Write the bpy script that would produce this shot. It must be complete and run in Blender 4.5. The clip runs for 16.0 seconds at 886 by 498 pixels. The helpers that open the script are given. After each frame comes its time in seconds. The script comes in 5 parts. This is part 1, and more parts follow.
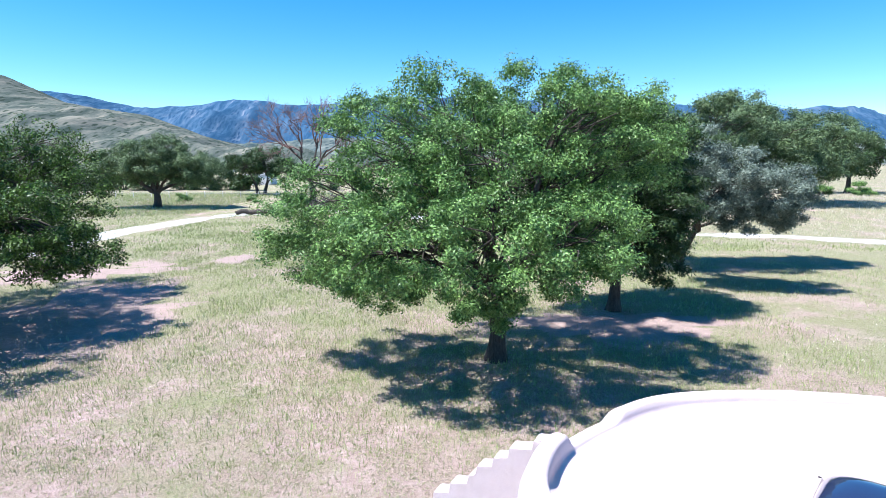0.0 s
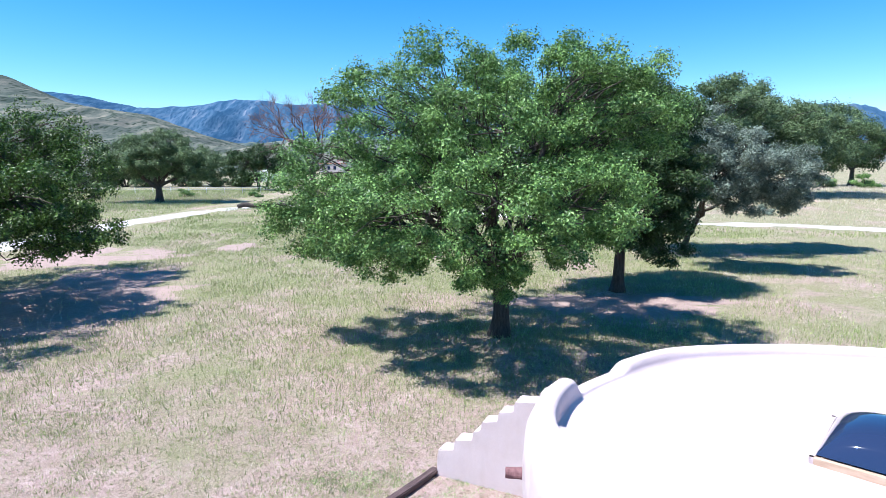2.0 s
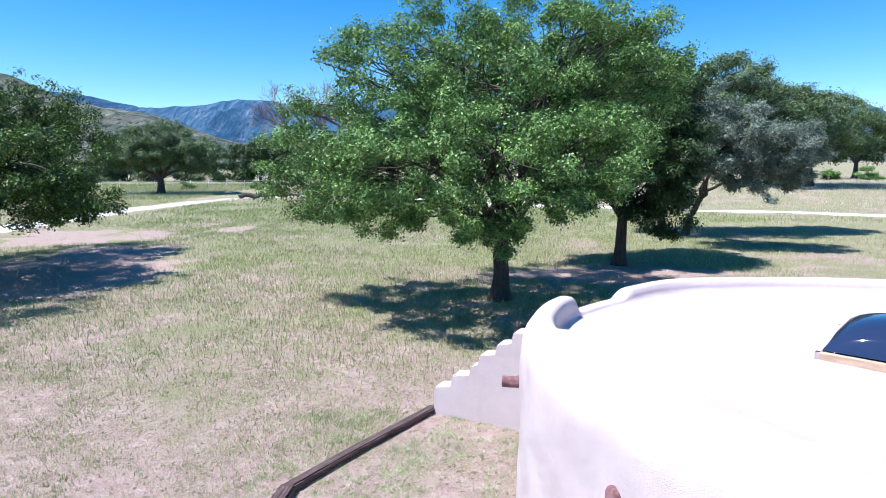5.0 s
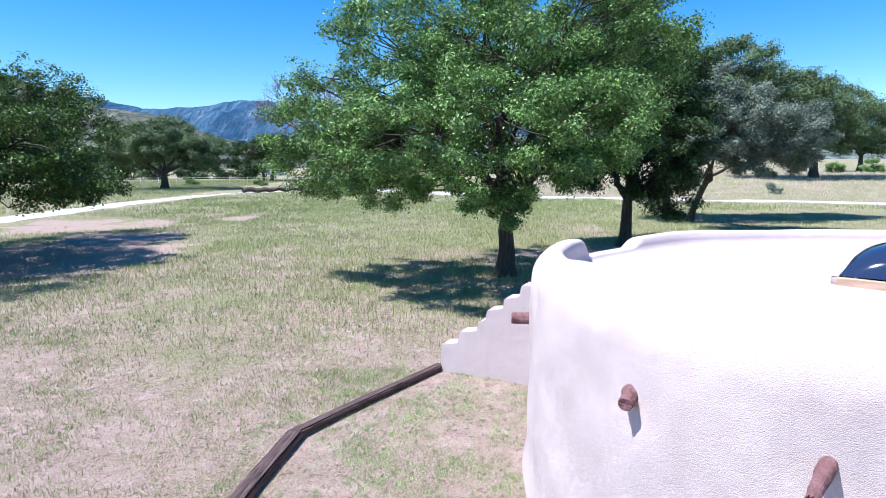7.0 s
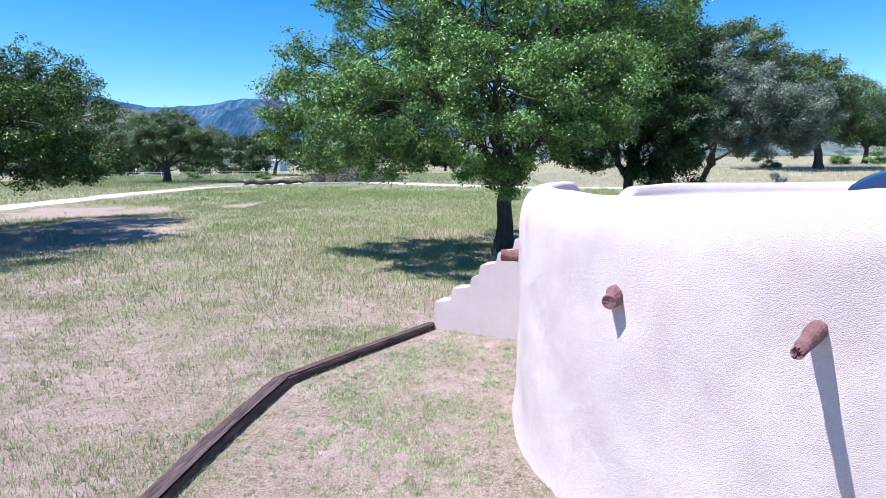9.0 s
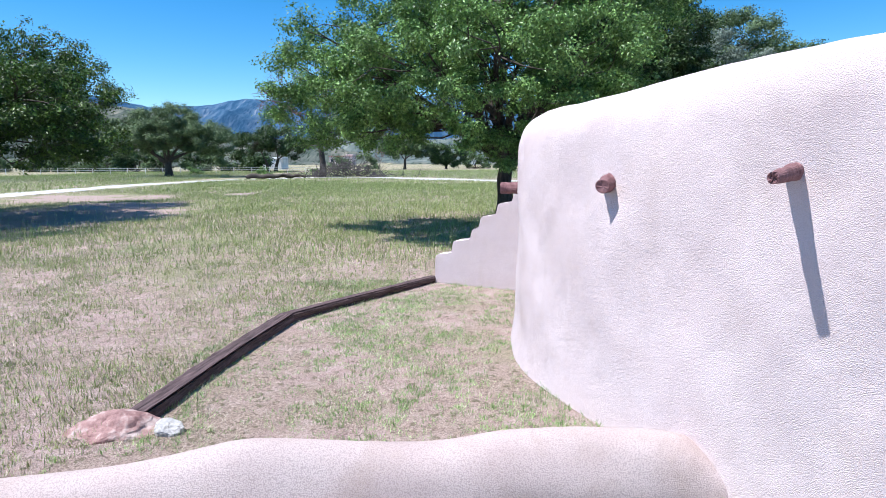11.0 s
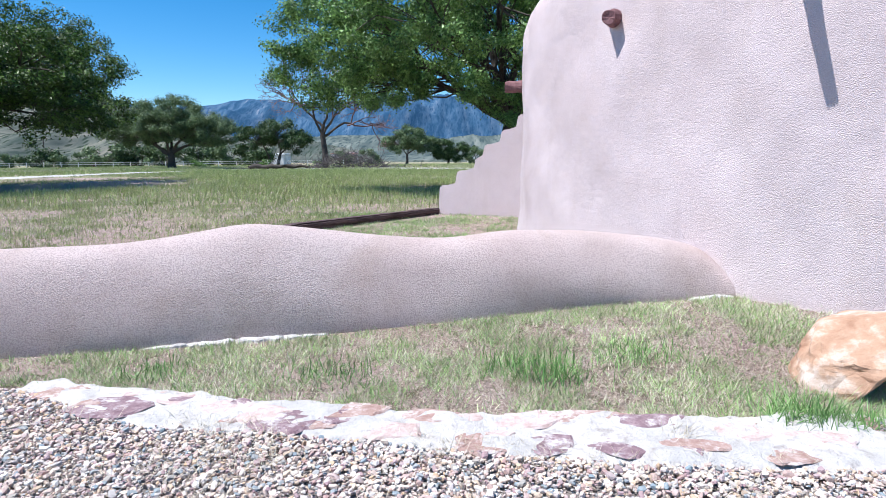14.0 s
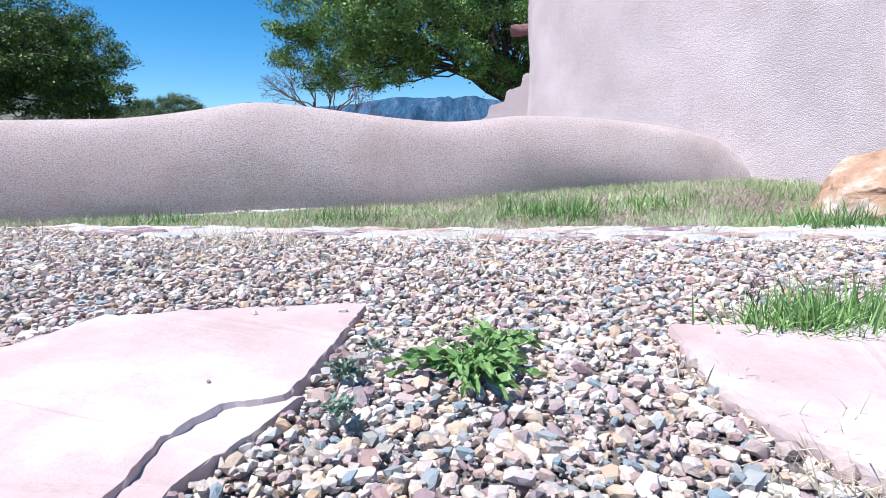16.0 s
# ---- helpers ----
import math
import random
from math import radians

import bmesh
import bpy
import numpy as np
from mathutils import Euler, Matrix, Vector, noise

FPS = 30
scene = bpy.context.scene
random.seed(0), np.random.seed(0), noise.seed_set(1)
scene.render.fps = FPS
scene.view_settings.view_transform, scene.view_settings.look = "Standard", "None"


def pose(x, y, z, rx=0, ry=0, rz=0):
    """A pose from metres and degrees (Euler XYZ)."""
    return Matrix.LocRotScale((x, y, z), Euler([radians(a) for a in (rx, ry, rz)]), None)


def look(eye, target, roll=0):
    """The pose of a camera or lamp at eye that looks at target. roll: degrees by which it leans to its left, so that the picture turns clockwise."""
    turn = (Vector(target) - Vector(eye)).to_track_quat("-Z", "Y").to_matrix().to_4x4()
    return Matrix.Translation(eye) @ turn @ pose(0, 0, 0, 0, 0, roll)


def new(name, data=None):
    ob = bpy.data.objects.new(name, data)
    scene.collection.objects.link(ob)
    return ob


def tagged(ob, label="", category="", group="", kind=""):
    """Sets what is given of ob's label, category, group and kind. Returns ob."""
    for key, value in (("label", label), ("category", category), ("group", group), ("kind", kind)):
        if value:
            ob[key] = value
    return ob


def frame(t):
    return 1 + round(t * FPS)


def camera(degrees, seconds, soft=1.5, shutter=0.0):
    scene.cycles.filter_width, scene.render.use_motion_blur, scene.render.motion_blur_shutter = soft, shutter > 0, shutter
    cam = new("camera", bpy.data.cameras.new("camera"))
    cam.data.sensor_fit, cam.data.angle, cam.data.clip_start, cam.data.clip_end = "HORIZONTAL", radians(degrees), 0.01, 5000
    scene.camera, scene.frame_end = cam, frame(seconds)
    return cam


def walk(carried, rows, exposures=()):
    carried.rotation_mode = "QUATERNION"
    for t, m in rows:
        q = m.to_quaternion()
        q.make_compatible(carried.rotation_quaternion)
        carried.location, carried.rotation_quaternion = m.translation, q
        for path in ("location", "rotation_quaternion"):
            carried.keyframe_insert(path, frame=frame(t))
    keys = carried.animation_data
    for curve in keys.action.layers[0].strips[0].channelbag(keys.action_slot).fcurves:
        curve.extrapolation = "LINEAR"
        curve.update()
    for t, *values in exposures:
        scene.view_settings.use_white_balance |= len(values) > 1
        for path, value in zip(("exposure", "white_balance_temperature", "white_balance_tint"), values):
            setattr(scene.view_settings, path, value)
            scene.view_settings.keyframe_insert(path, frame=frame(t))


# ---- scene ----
cam = camera(74.2, 16.0, 0.6)
PATH = [
    (0, (-0.003, -0.013, 6.787), (-0.031, 1.964, 6.49), -0.1),
    (0.5, (-0.012, 0.023, 6.566), (-0.041, 2.001, 6.27), -0.1),
    (1, (-0.067, 0.022, 6.335), (-0.095, 2.0, 6.04), -0.0),
    (1.5, (-0.063, 0.05, 6.122), (-0.095, 2.028, 5.826), -0.1),
    (2, (-0.046, 0.022, 5.924), (-0.08, 1.999, 5.625), -0.3),
    (2.5, (-0.019, 0.004, 5.726), (-0.055, 1.982, 5.427), -0.3),
    (3, (0.022, 0.062, 5.527), (-0.015, 2.039, 5.228), -0.3),
    (3.5, (0.041, 0.091, 5.315), (0.001, 2.068, 5.016), -0.2),
    (4, (0.044, 0.049, 5.089), (0.004, 2.027, 4.792), -0.2),
    (6.5, (-0.009, 0.022, 4.06), (-0.059, 1.999, 3.761), -0.4),
    (7, (-0.033, 0.004, 3.851), (-0.085, 1.981, 3.553), -0.5),
    (7.5, (0.022, 0.005, 3.646), (-0.033, 1.982, 3.347), -0.5),
    (8, (0.13, 0.072, 3.445), (0.071, 2.048, 3.145), -0.5),
    (8.5, (0.185, 0.096, 3.25), (0.125, 2.073, 2.95), -0.4),
    (9, (0.156, 0.066, 3.069), (0.091, 2.042, 2.765), -0.6),
    (11.5, (0.15, -0.359, 2.032), (0.082, 1.618, 1.734), -0.3),
    (12, (0.158, -0.404, 1.821), (0.087, 1.573, 1.524), -0.3),
    (12.5, (0.166, -0.427, 1.616), (0.092, 1.55, 1.318), -0.4),
    (13, (0.118, -0.44, 1.404), (0.043, 1.536, 1.107), -0.4),
    (13.5, (0.083, -0.455, 1.193), (0.009, 1.521, 0.894), -0.4),
    (14, (0.115, -0.483, 0.995), (0.041, 1.493, 0.695), -0.5),
    (14.5, (0.142, -0.498, 0.812), (0.067, 1.479, 0.514), -0.6),
    (15, (0.119, -0.496, 0.64), (0.043, 1.48, 0.343), -0.6),
    (15.5, (0.073, -0.504, 0.46), (-0.006, 1.473, 0.166), -0.8),
    (16, (0.045, -0.557, 0.275), (-0.034, 1.42, -0.017), -0.8),
]
EXPOSURES = [(0.0, 1.08, 5900, 11), (2.0, 0.97, 5900, 11), (4.0, 0.86, 5900, 11), (9.0, 0.84, 5900, 11), (11.5, 0.75, 6030, 10), (13.5, 0.67, 6050, 10), (16.0, 0.60, 6050, 10)]
walk(cam, [(t, look(eye, target, roll)) for t, eye, target, roll in PATH], EXPOSURES)

# ---- light: a high clear sun from the viewer's left ----
SUN_ELEVATION = radians(63)
SUN_ROTATION = radians(-109)
world = bpy.data.worlds.new("sky")
scene.world = world
world.use_nodes = True
sky = world.node_tree.nodes.new("ShaderNodeTexSky")
sky.sky_type, sky.sun_disc = "NISHITA", False
sky.sun_elevation, sky.sun_rotation = SUN_ELEVATION, SUN_ROTATION
sky.altitude, sky.air_density, sky.dust_density, sky.ozone_density = 1500, 1.0, 0.15, 2.0
back = world.node_tree.nodes["Background"]
back.inputs["Strength"].default_value = 0.104
deep = world.node_tree.nodes.new("ShaderNodeHueSaturation")
deep.inputs["Saturation"].default_value = 1.42
deep.inputs["Hue"].default_value = 0.495
world.node_tree.links.new(sky.outputs[0], deep.inputs["Color"])
world.node_tree.links.new(deep.outputs[0], back.inputs["Color"])
sun = new("sun", bpy.data.lights.new("sun", "SUN"))
sun.data.energy, sun.data.angle, sun.data.color = 5.0, radians(0.53), (1.0, 0.96, 0.9)
SUN_WAY = Vector((math.sin(SUN_ROTATION) * math.cos(SUN_ELEVATION),
                  math.cos(SUN_ROTATION) * math.cos(SUN_ELEVATION), math.sin(SUN_ELEVATION)))
sun.matrix_world = look((0, 0, 60), Vector((0, 0, 60)) - SUN_WAY)
RNG = np.random.default_rng(7)


# ---- materials ----
def material(name, roughness=0.8, specular=0.3):
    m = bpy.data.materials.new(name)
    m.use_nodes = True
    b = m.node_tree.nodes["Principled BSDF"]
    b.inputs["Roughness"].default_value = roughness
    b.inputs["Specular IOR Level"].default_value = specular
    return m, m.node_tree, b


def node(tree, kind, **sockets):
    n = tree.nodes.new(kind)
    for key, value in sockets.items():
        n.inputs[key.replace("_", " ")].default_value = value
    return n


def noise_of(tree, scale, detail=4.0, rough=0.6, vector=None):
    n = node(tree, "ShaderNodeTexNoise", Scale=scale, Detail=detail, Roughness=rough)
    if vector is None:
        vector = node(tree, "ShaderNodeNewGeometry").outputs["Position"]
    tree.links.new(vector, n.inputs["Vector"])
    return n.outputs["Fac"]


def ramp(tree, fac, stops):
    r = tree.nodes.new("ShaderNodeValToRGB")
    e = r.color_ramp.elements
    while len(e) < len(stops):
        e.new(0.5)
    for k, (at, c) in enumerate(stops):
        e[k].position, e[k].color = at, (*c, 1)
    tree.links.new(fac, r.inputs["Fac"])
    return r.outputs["Color"]


def mix(tree, fac, a, b, blend="MIX"):
    m = tree.nodes.new("ShaderNodeMix")
    m.data_type, m.blend_type = "RGBA", blend
    for value, socket in ((fac, m.inputs["Factor"]), (a, m.inputs["A"]), (b, m.inputs["B"])):
        if isinstance(value, (int, float)):
            socket.default_value = value
        elif isinstance(value, tuple):
            socket.default_value = (*value, 1)
        else:
            tree.links.new(value, socket)
    return m.outputs["Result"]


def bump(tree, bsdf, height, strength, distance):
    b = node(tree, "ShaderNodeBump", Strength=strength, Distance=distance)
    tree.links.new(height, b.inputs["Height"])
    old = bsdf.inputs["Normal"].links
    if old:
        tree.links.new(old[0].from_socket, b.inputs["Normal"])
    tree.links.new(b.outputs["Normal"], bsdf.inputs["Normal"])


def stretched(tree, sx, sy, sz, local=True):
    coord = tree.nodes.new("ShaderNodeTexCoord").outputs["Object"] if local else tree.nodes.new("ShaderNodeNewGeometry").outputs["Position"]
    m = node(tree, "ShaderNodeMapping", Scale=(sx, sy, sz))
    tree.links.new(coord, m.inputs["Vector"])
    return m.outputs["Vector"]


def stucco_material(name, dark, light, stained, relief, grain_scale):
    m, t, b = material(name, 0.92, 0.12)
    big = ramp(t, noise_of(t, 1.1, 5, 0.6), [(0.3, dark), (0.7, light)])
    streak = noise_of(t, 1.0, 5, 0.65, stretched(t, 5, 5, 0.5, False))
    col = mix(t, ramp(t, streak, [(0.52, (0, 0, 0)), (0.75, (0.3, 0.3, 0.3))]), big, (0.50, 0.41, 0.38))
    stain = noise_of(t, 0.9, 6, 0.7, stretched(t, 1.6, 1.6, 2.4, False))
    col = mix(t, ramp(t, stain, [(0.5, (0, 0, 0)), (0.7, (stained, stained, stained))]), col, (0.46, 0.345, 0.29))
    warp = t.nodes.new("ShaderNodeVectorMath")
    warp.operation = "MULTIPLY_ADD"
    soft_noise = node(t, "ShaderNodeTexNoise", Scale=130.0, Detail=3.0)
    place = t.nodes.new("ShaderNodeNewGeometry").outputs["Position"]
    t.links.new(place, soft_noise.inputs["Vector"])
    t.links.new(soft_noise.outputs["Color"], warp.inputs[0])
    warp.inputs[1].default_value = (0.003, 0.003, 0.003)
    t.links.new(place, warp.inputs[2])
    cell = node(t, "ShaderNodeTexVoronoi", Scale=grain_scale)
    t.links.new(warp.outputs[0], cell.inputs["Vector"])
    grain = t.nodes.new("ShaderNodeMath")
    grain.operation = "MULTIPLY_ADD"
    t.links.new(cell.outputs["Distance"], grain.inputs[0])
    grain.inputs[1].default_value = -0.8
    t.links.new(noise_of(t, 260, 3, 0.6), grain.inputs[2])
    # Shade in the hollows between grains is put into the colour, stronger with relief.
    pit_shade = ramp(t, cell.outputs["Distance"], [(0.42, (0, 0, 0)), (0.72, (60 * relief,) * 3)])
    col = mix(t, pit_shade, col, (0.36, 0.27, 0.25))
    t.links.new(col, b.inputs["Base Color"])
    bump(t, b, noise_of(t, 5, 4, 0.6), 0.35, 0.03)
    bump(t, b, grain.outputs[0], 0.8, relief)
    return m


def earth_material():
    m, t, b = material("dry_lawn_earth", 0.95, 0.1)
    soil = ramp(t, noise_of(t, 3.0, 8, 0.7), [(0.25, (0.28, 0.185, 0.17)), (0.5, (0.46, 0.335, 0.305)), (0.75, (0.61, 0.48, 0.445))])
    straw = ramp(t, noise_of(t, 26, 6, 0.75), [(0.34, (0.10, 0.08, 0.055)), (0.5, (0.34, 0.26, 0.20)), (0.66, (0.56, 0.45, 0.38))])
    green = ramp(t, noise_of(t, 40, 5, 0.7), [(0.3, (0.12, 0.135, 0.055)), (0.7, (0.36, 0.37, 0.185))])
    cover = noise_of(t, 0.55, 7, 0.72)
    col = mix(t, ramp(t, cover, [(0.42, (0, 0, 0)), (0.56, (0.9, 0.9, 0.9))]), soil, straw)
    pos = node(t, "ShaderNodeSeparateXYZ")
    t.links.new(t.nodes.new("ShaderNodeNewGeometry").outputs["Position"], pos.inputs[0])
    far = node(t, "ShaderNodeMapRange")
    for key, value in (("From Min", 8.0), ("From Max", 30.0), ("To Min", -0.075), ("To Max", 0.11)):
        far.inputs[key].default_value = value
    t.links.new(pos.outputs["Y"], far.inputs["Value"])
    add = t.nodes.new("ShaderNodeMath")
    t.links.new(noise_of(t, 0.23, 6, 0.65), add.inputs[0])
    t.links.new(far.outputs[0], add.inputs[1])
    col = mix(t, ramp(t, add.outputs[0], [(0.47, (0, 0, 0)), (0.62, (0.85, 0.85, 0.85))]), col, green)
    dots = node(t, "ShaderNodeTexVoronoi", Scale=6.5)
    t.links.new(t.nodes.new("ShaderNodeNewGeometry").outputs["Position"], dots.inputs["Vector"])
    blur = t.nodes.new("ShaderNodeMath")
    blur.operation = "MULTIPLY_ADD"
    t.links.new(dots.outputs["Distance"], blur.inputs[0])
    blur.inputs[1].default_value = -0.45
    t.links.new(noise_of(t, 14, 5, 0.8), blur.inputs[2])
    tuft = blur.outputs[0]
    litter = noise_of(t, 70, 5, 0.85)
    col = mix(t, ramp(t, litter, [(0.40, (0.7, 0.7, 0.7)), (0.5, (0, 0, 0))]), col, (0.09, 0.07, 0.05))
    col = mix(t, ramp(t, litter, [(0.53, (0, 0, 0)), (0.62, (0.6, 0.6, 0.6))]), col, (0.65, 0.53, 0.49))
    col = mix(t, ramp(t, tuft, [(0.38, (0, 0, 0)), (0.47, (0.7, 0.7, 0.7))]), col, (0.11, 0.11, 0.055))
    t.links.new(col, b.inputs["Base Color"])
    bump(t, b, noise_of(t, 30, 6, 0.75), 0.8, 0.04)
    bump(t, b, tuft, 0.5, 0.08)
    return m


def speckled(name, stops, scale=20, roughness=0.9, relief=0.5, depth=0.01, local=False):
    m, t, b = material(name, roughness, 0.25)
    v = t.nodes.new("ShaderNodeTexCoord").outputs["Object"] if local else None
    c = ramp(t, noise_of(t, scale, 8, 0.7, v), stops)
    c = mix(t, ramp(t, noise_of(t, scale * 0.17, 4, 0.6, v), [(0.35, (0.75, 0.75, 0.75)), (0.65, (0, 0, 0))]), c,
            tuple(0.6 * x for x in stops[-1][1]))
    t.links.new(c, b.inputs["Base Color"])
    bump(t, b, noise_of(t, scale * 1.7, 8, 0.7, v), relief, depth)
    return m


def leaf_material(name, dark, light, shine=0.45):
    m, t, b = material(name, shine, 0.3)
    rnd = t.nodes.new("ShaderNodeNewGeometry").outputs["Random Per Island"]
    c = ramp(t, rnd, [(0.0, dark), (0.8, light), (1.0, tuple(min(1, 1.25 * x) for x in light))])
    c = mix(t, ramp(t, noise_of(t, 1.6, 4), [(0.4, (0.7, 0.7, 0.7)), (0.6, (0, 0, 0))]), c, dark)
    t.links.new(c, b.inputs["Base Color"])
    tr = t.nodes.new("ShaderNodeBsdfTranslucent")
    t.links.new(mix(t, 0.5, c, light), tr.inputs["Color"])
    ms = node(t, "ShaderNodeMixShader", Fac=0.07)
    t.links.new(b.outputs[0], ms.inputs[1])
    t.links.new(tr.outputs[0], ms.inputs[2])
    t.links.new(ms.outputs[0], t.nodes["Material Output"].inputs["Surface"])
    return m


def wood_material(name, dark, light, grain=(3, 40, 40), relief=0.8):
    m, t, b = material(name, 0.85, 0.2)
    g = noise_of(t, 1.0, 8, 0.7, stretched(t, *grain))
    t.links.new(ramp(t, g, [(0.3, dark), (0.7, light)]), b.inputs["Base Color"])
    bump(t, b, g, relief, 0.02)
    return m


def pebble_material():
    m, t, b = material("mixed_pebble", 0.75, 0.3)
    rnd = t.nodes.new("ShaderNodeNewGeometry").outputs["Random Per Island"]
    info = t.nodes.new("ShaderNodeObjectInfo").outputs["Random"]
    add = t.nodes.new("ShaderNodeMath")
    t.links.new(rnd, add.inputs[0])
    t.links.new(info, add.inputs[1])
    fr = t.nodes.new("ShaderNodeMath")
    fr.operation = "FRACT"
    t.links.new(add.outputs[0], fr.inputs[0])
    c = ramp(t, fr.outputs[0], [(0.0, (0.68, 0.56, 0.47)), (0.14, (0.42, 0.27, 0.25)), (0.26, (0.80, 0.745, 0.69)), (0.38, (0.58, 0.40, 0.26)),
                                (0.50, (0.25, 0.32, 0.36)), (0.64, (0.74, 0.60, 0.52)), (0.76, (0.34, 0.22, 0.24)), (0.88, (0.80, 0.75, 0.69)), (1.0, (0.63, 0.46, 0.32))])
    c = mix(t, ramp(t, noise_of(t, 75, 6, 0.7), [(0.36, (0.22, 0.22, 0.22)), (0.55, (0, 0, 0))]), c, (0.42, 0.34, 0.31))
    t.links.new(c, b.inputs["Base Color"])
    bump(t, b, noise_of(t, 130, 6, 0.7), 0.8, 0.006)
    return m


def stone_material(name, a, bcol, c, scale=9):
    m, t, b = material(name, 0.85, 0.25)
    v = t.nodes.new("ShaderNodeTexCoord").outputs["Object"]
    col = ramp(t, noise_of(t, scale, 7, 0.65, v), [(0.3, a), (0.5, bcol), (0.7, c)])
    t.links.new(col, b.inputs["Base Color"])
    bump(t, b, noise_of(t, scale * 4, 8, 0.7, v), 0.6, 0.012)
    return m


def limed_stone(name, a, bcol, c):
    """Bedded stone, splashed with pale lime and speckled by weather."""
    m, t, b = material(name, 0.9, 0.2)
    col = ramp(t, noise_of(t, 24, 8, 0.75), [(0.3, a), (0.5, bcol), (0.7, c)])
    col = mix(t, ramp(t, noise_of(t, 11, 7, 0.75), [(0.52, (0, 0, 0)), (0.64, (0.85, 0.85, 0.85))]), col, (0.72, 0.68, 0.66))
    t.links.new(col, b.inputs["Base Color"])
    bump(t, b, noise_of(t, 60, 8, 0.7), 0.8, 0.012)
    return m


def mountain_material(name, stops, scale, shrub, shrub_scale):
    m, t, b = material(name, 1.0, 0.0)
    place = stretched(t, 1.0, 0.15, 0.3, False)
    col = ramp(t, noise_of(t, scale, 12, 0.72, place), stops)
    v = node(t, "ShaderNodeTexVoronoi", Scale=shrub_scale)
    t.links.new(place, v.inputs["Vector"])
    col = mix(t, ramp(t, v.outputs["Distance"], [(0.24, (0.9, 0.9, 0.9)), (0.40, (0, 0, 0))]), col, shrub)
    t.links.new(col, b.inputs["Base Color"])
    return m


STUCCO = stucco_material("pale_pink_stucco", (0.58, 0.48, 0.485), (0.675, 0.575, 0.585), 0.18, 0.0044, 160.0)
GARDEN_STUCCO = stucco_material("weathered_garden_stucco", (0.56, 0.435, 0.415), (0.70, 0.58, 0.56), 0.65, 0.0095, 125.0)
EARTH = earth_material()
ROAD = speckled("pale_gravel_road", [(0.3, (0.44, 0.415, 0.40)), (0.7, (0.62, 0.59, 0.57))], 6)
PINK = speckled("reddish_bare_gravel", [(0.3, (0.27, 0.185, 0.16)), (0.7, (0.46, 0.35, 0.31))], 9)
BARK = wood_material("grey_brown_bark", (0.03, 0.025, 0.022), (0.115, 0.095, 0.082), (14, 14, 2.0), 1.0)
DEADWOOD = wood_material("bare_reddish_twigs", (0.12, 0.07, 0.066), (0.26, 0.165, 0.155), (3, 3, 3))
GREYWOOD = wood_material("weathered_deadwood", (0.05, 0.045, 0.044), (0.17, 0.15, 0.145), (3, 3, 3))
TIMBER = wood_material("weathered_brown_timber", (0.012, 0.008, 0.01), (0.19, 0.13, 0.13), (2.2, 36, 36), 1.0)
VIGA = wood_material("reddish_brown_painted_log", (0.12, 0.058, 0.062), (0.27, 0.145, 0.15), (14, 14, 3))
CURB = wood_material("tan_wood_curb", (0.38, 0.26, 0.18), (0.55, 0.41, 0.31), (3, 20, 20), 0.4)
LEAF_A = leaf_material("bright_oak_leaf", (0.03, 0.08, 0.018), (0.25, 0.42, 0.115), 0.42)
LEAF_B = leaf_material("deep_oak_leaf", (0.018, 0.04, 0.012), (0.07, 0.125, 0.035), 0.5)
# LEAF_D is a darker oak leaf: the crown's inner shade is put into its colour.
LEAF_D = leaf_material("shaded_oak_leaf", (0.01, 0.026, 0.005), (0.13, 0.235, 0.04), 0.42)
LEAF_C = leaf_material("grey_green_leaf", (0.085, 0.12, 0.092), (0.265, 0.32, 0.255), 0.55)
LEAF_F = leaf_material("olive_leaf", (0.045, 0.08, 0.035), (0.17, 0.245, 0.10), 0.5)
GRASS = leaf_material("meadow_blade", (0.17, 0.22, 0.07), (0.48, 0.55, 0.23), 0.55)
LAWN = leaf_material("lawn_blade", (0.15, 0.26, 0.075), (0.52, 0.68, 0.30), 0.45)
STRAW = leaf_material("dry_grass_blade", (0.39, 0.335, 0.245), (0.74, 0.67, 0.535), 0.6)
WEED = leaf_material("fresh_weed_leaf", (0.08, 0.18, 0.045), (0.32, 0.48, 0.18))
BLUE_WEED = leaf_material("bluish_weed_leaf", (0.12, 0.18, 0.13), (0.30, 0.39, 0.31))
PEBBLE = pebble_material()
GRIT = speckled("gravel_bed", [(0.35, (0.22, 0.18, 0.165)), (0.65, (0.52, 0.455, 0.42))], 60, 0.95, 1.0, 0.02)
MORTAR = speckled("white_lime_mortar", [(0.32, (0.36, 0.31, 0.29)), (0.46, (0.60, 0.56, 0.535)), (0.66, (0.78, 0.75, 0.73))], 16, 0.9, 1.0, 0.02)
SLAB = stone_material("sunbleached_pink_slab", (0.43, 0.31, 0.30), (0.51, 0.395, 0.38), (0.68, 0.605, 0.585), 3)
FLAG = limed_stone("pale_pink_flagstone", (0.42, 0.29, 0.26), (0.55, 0.43, 0.40), (0.68, 0.60, 0.575))
PURPLE = limed_stone("purple_flagstone", (0.15, 0.09, 0.11), (0.26, 0.17, 0.19), (0.46, 0.37, 0.38))
RUST = limed_stone("rusty_flagstone", (0.27, 0.15, 0.125), (0.40, 0.27, 0.235), (0.60, 0.50, 0.465))
ORANGE = stone_material("orange_tan_boulder", (0.30, 0.16, 0.10), (0.44, 0.28, 0.19), (0.66, 0.56, 0.49), 7)
QUARTZ = stone_material("rose_boulder", (0.15, 0.075, 0.075), (0.33, 0.20, 0.185), (0.55, 0.46, 0.43), 8)
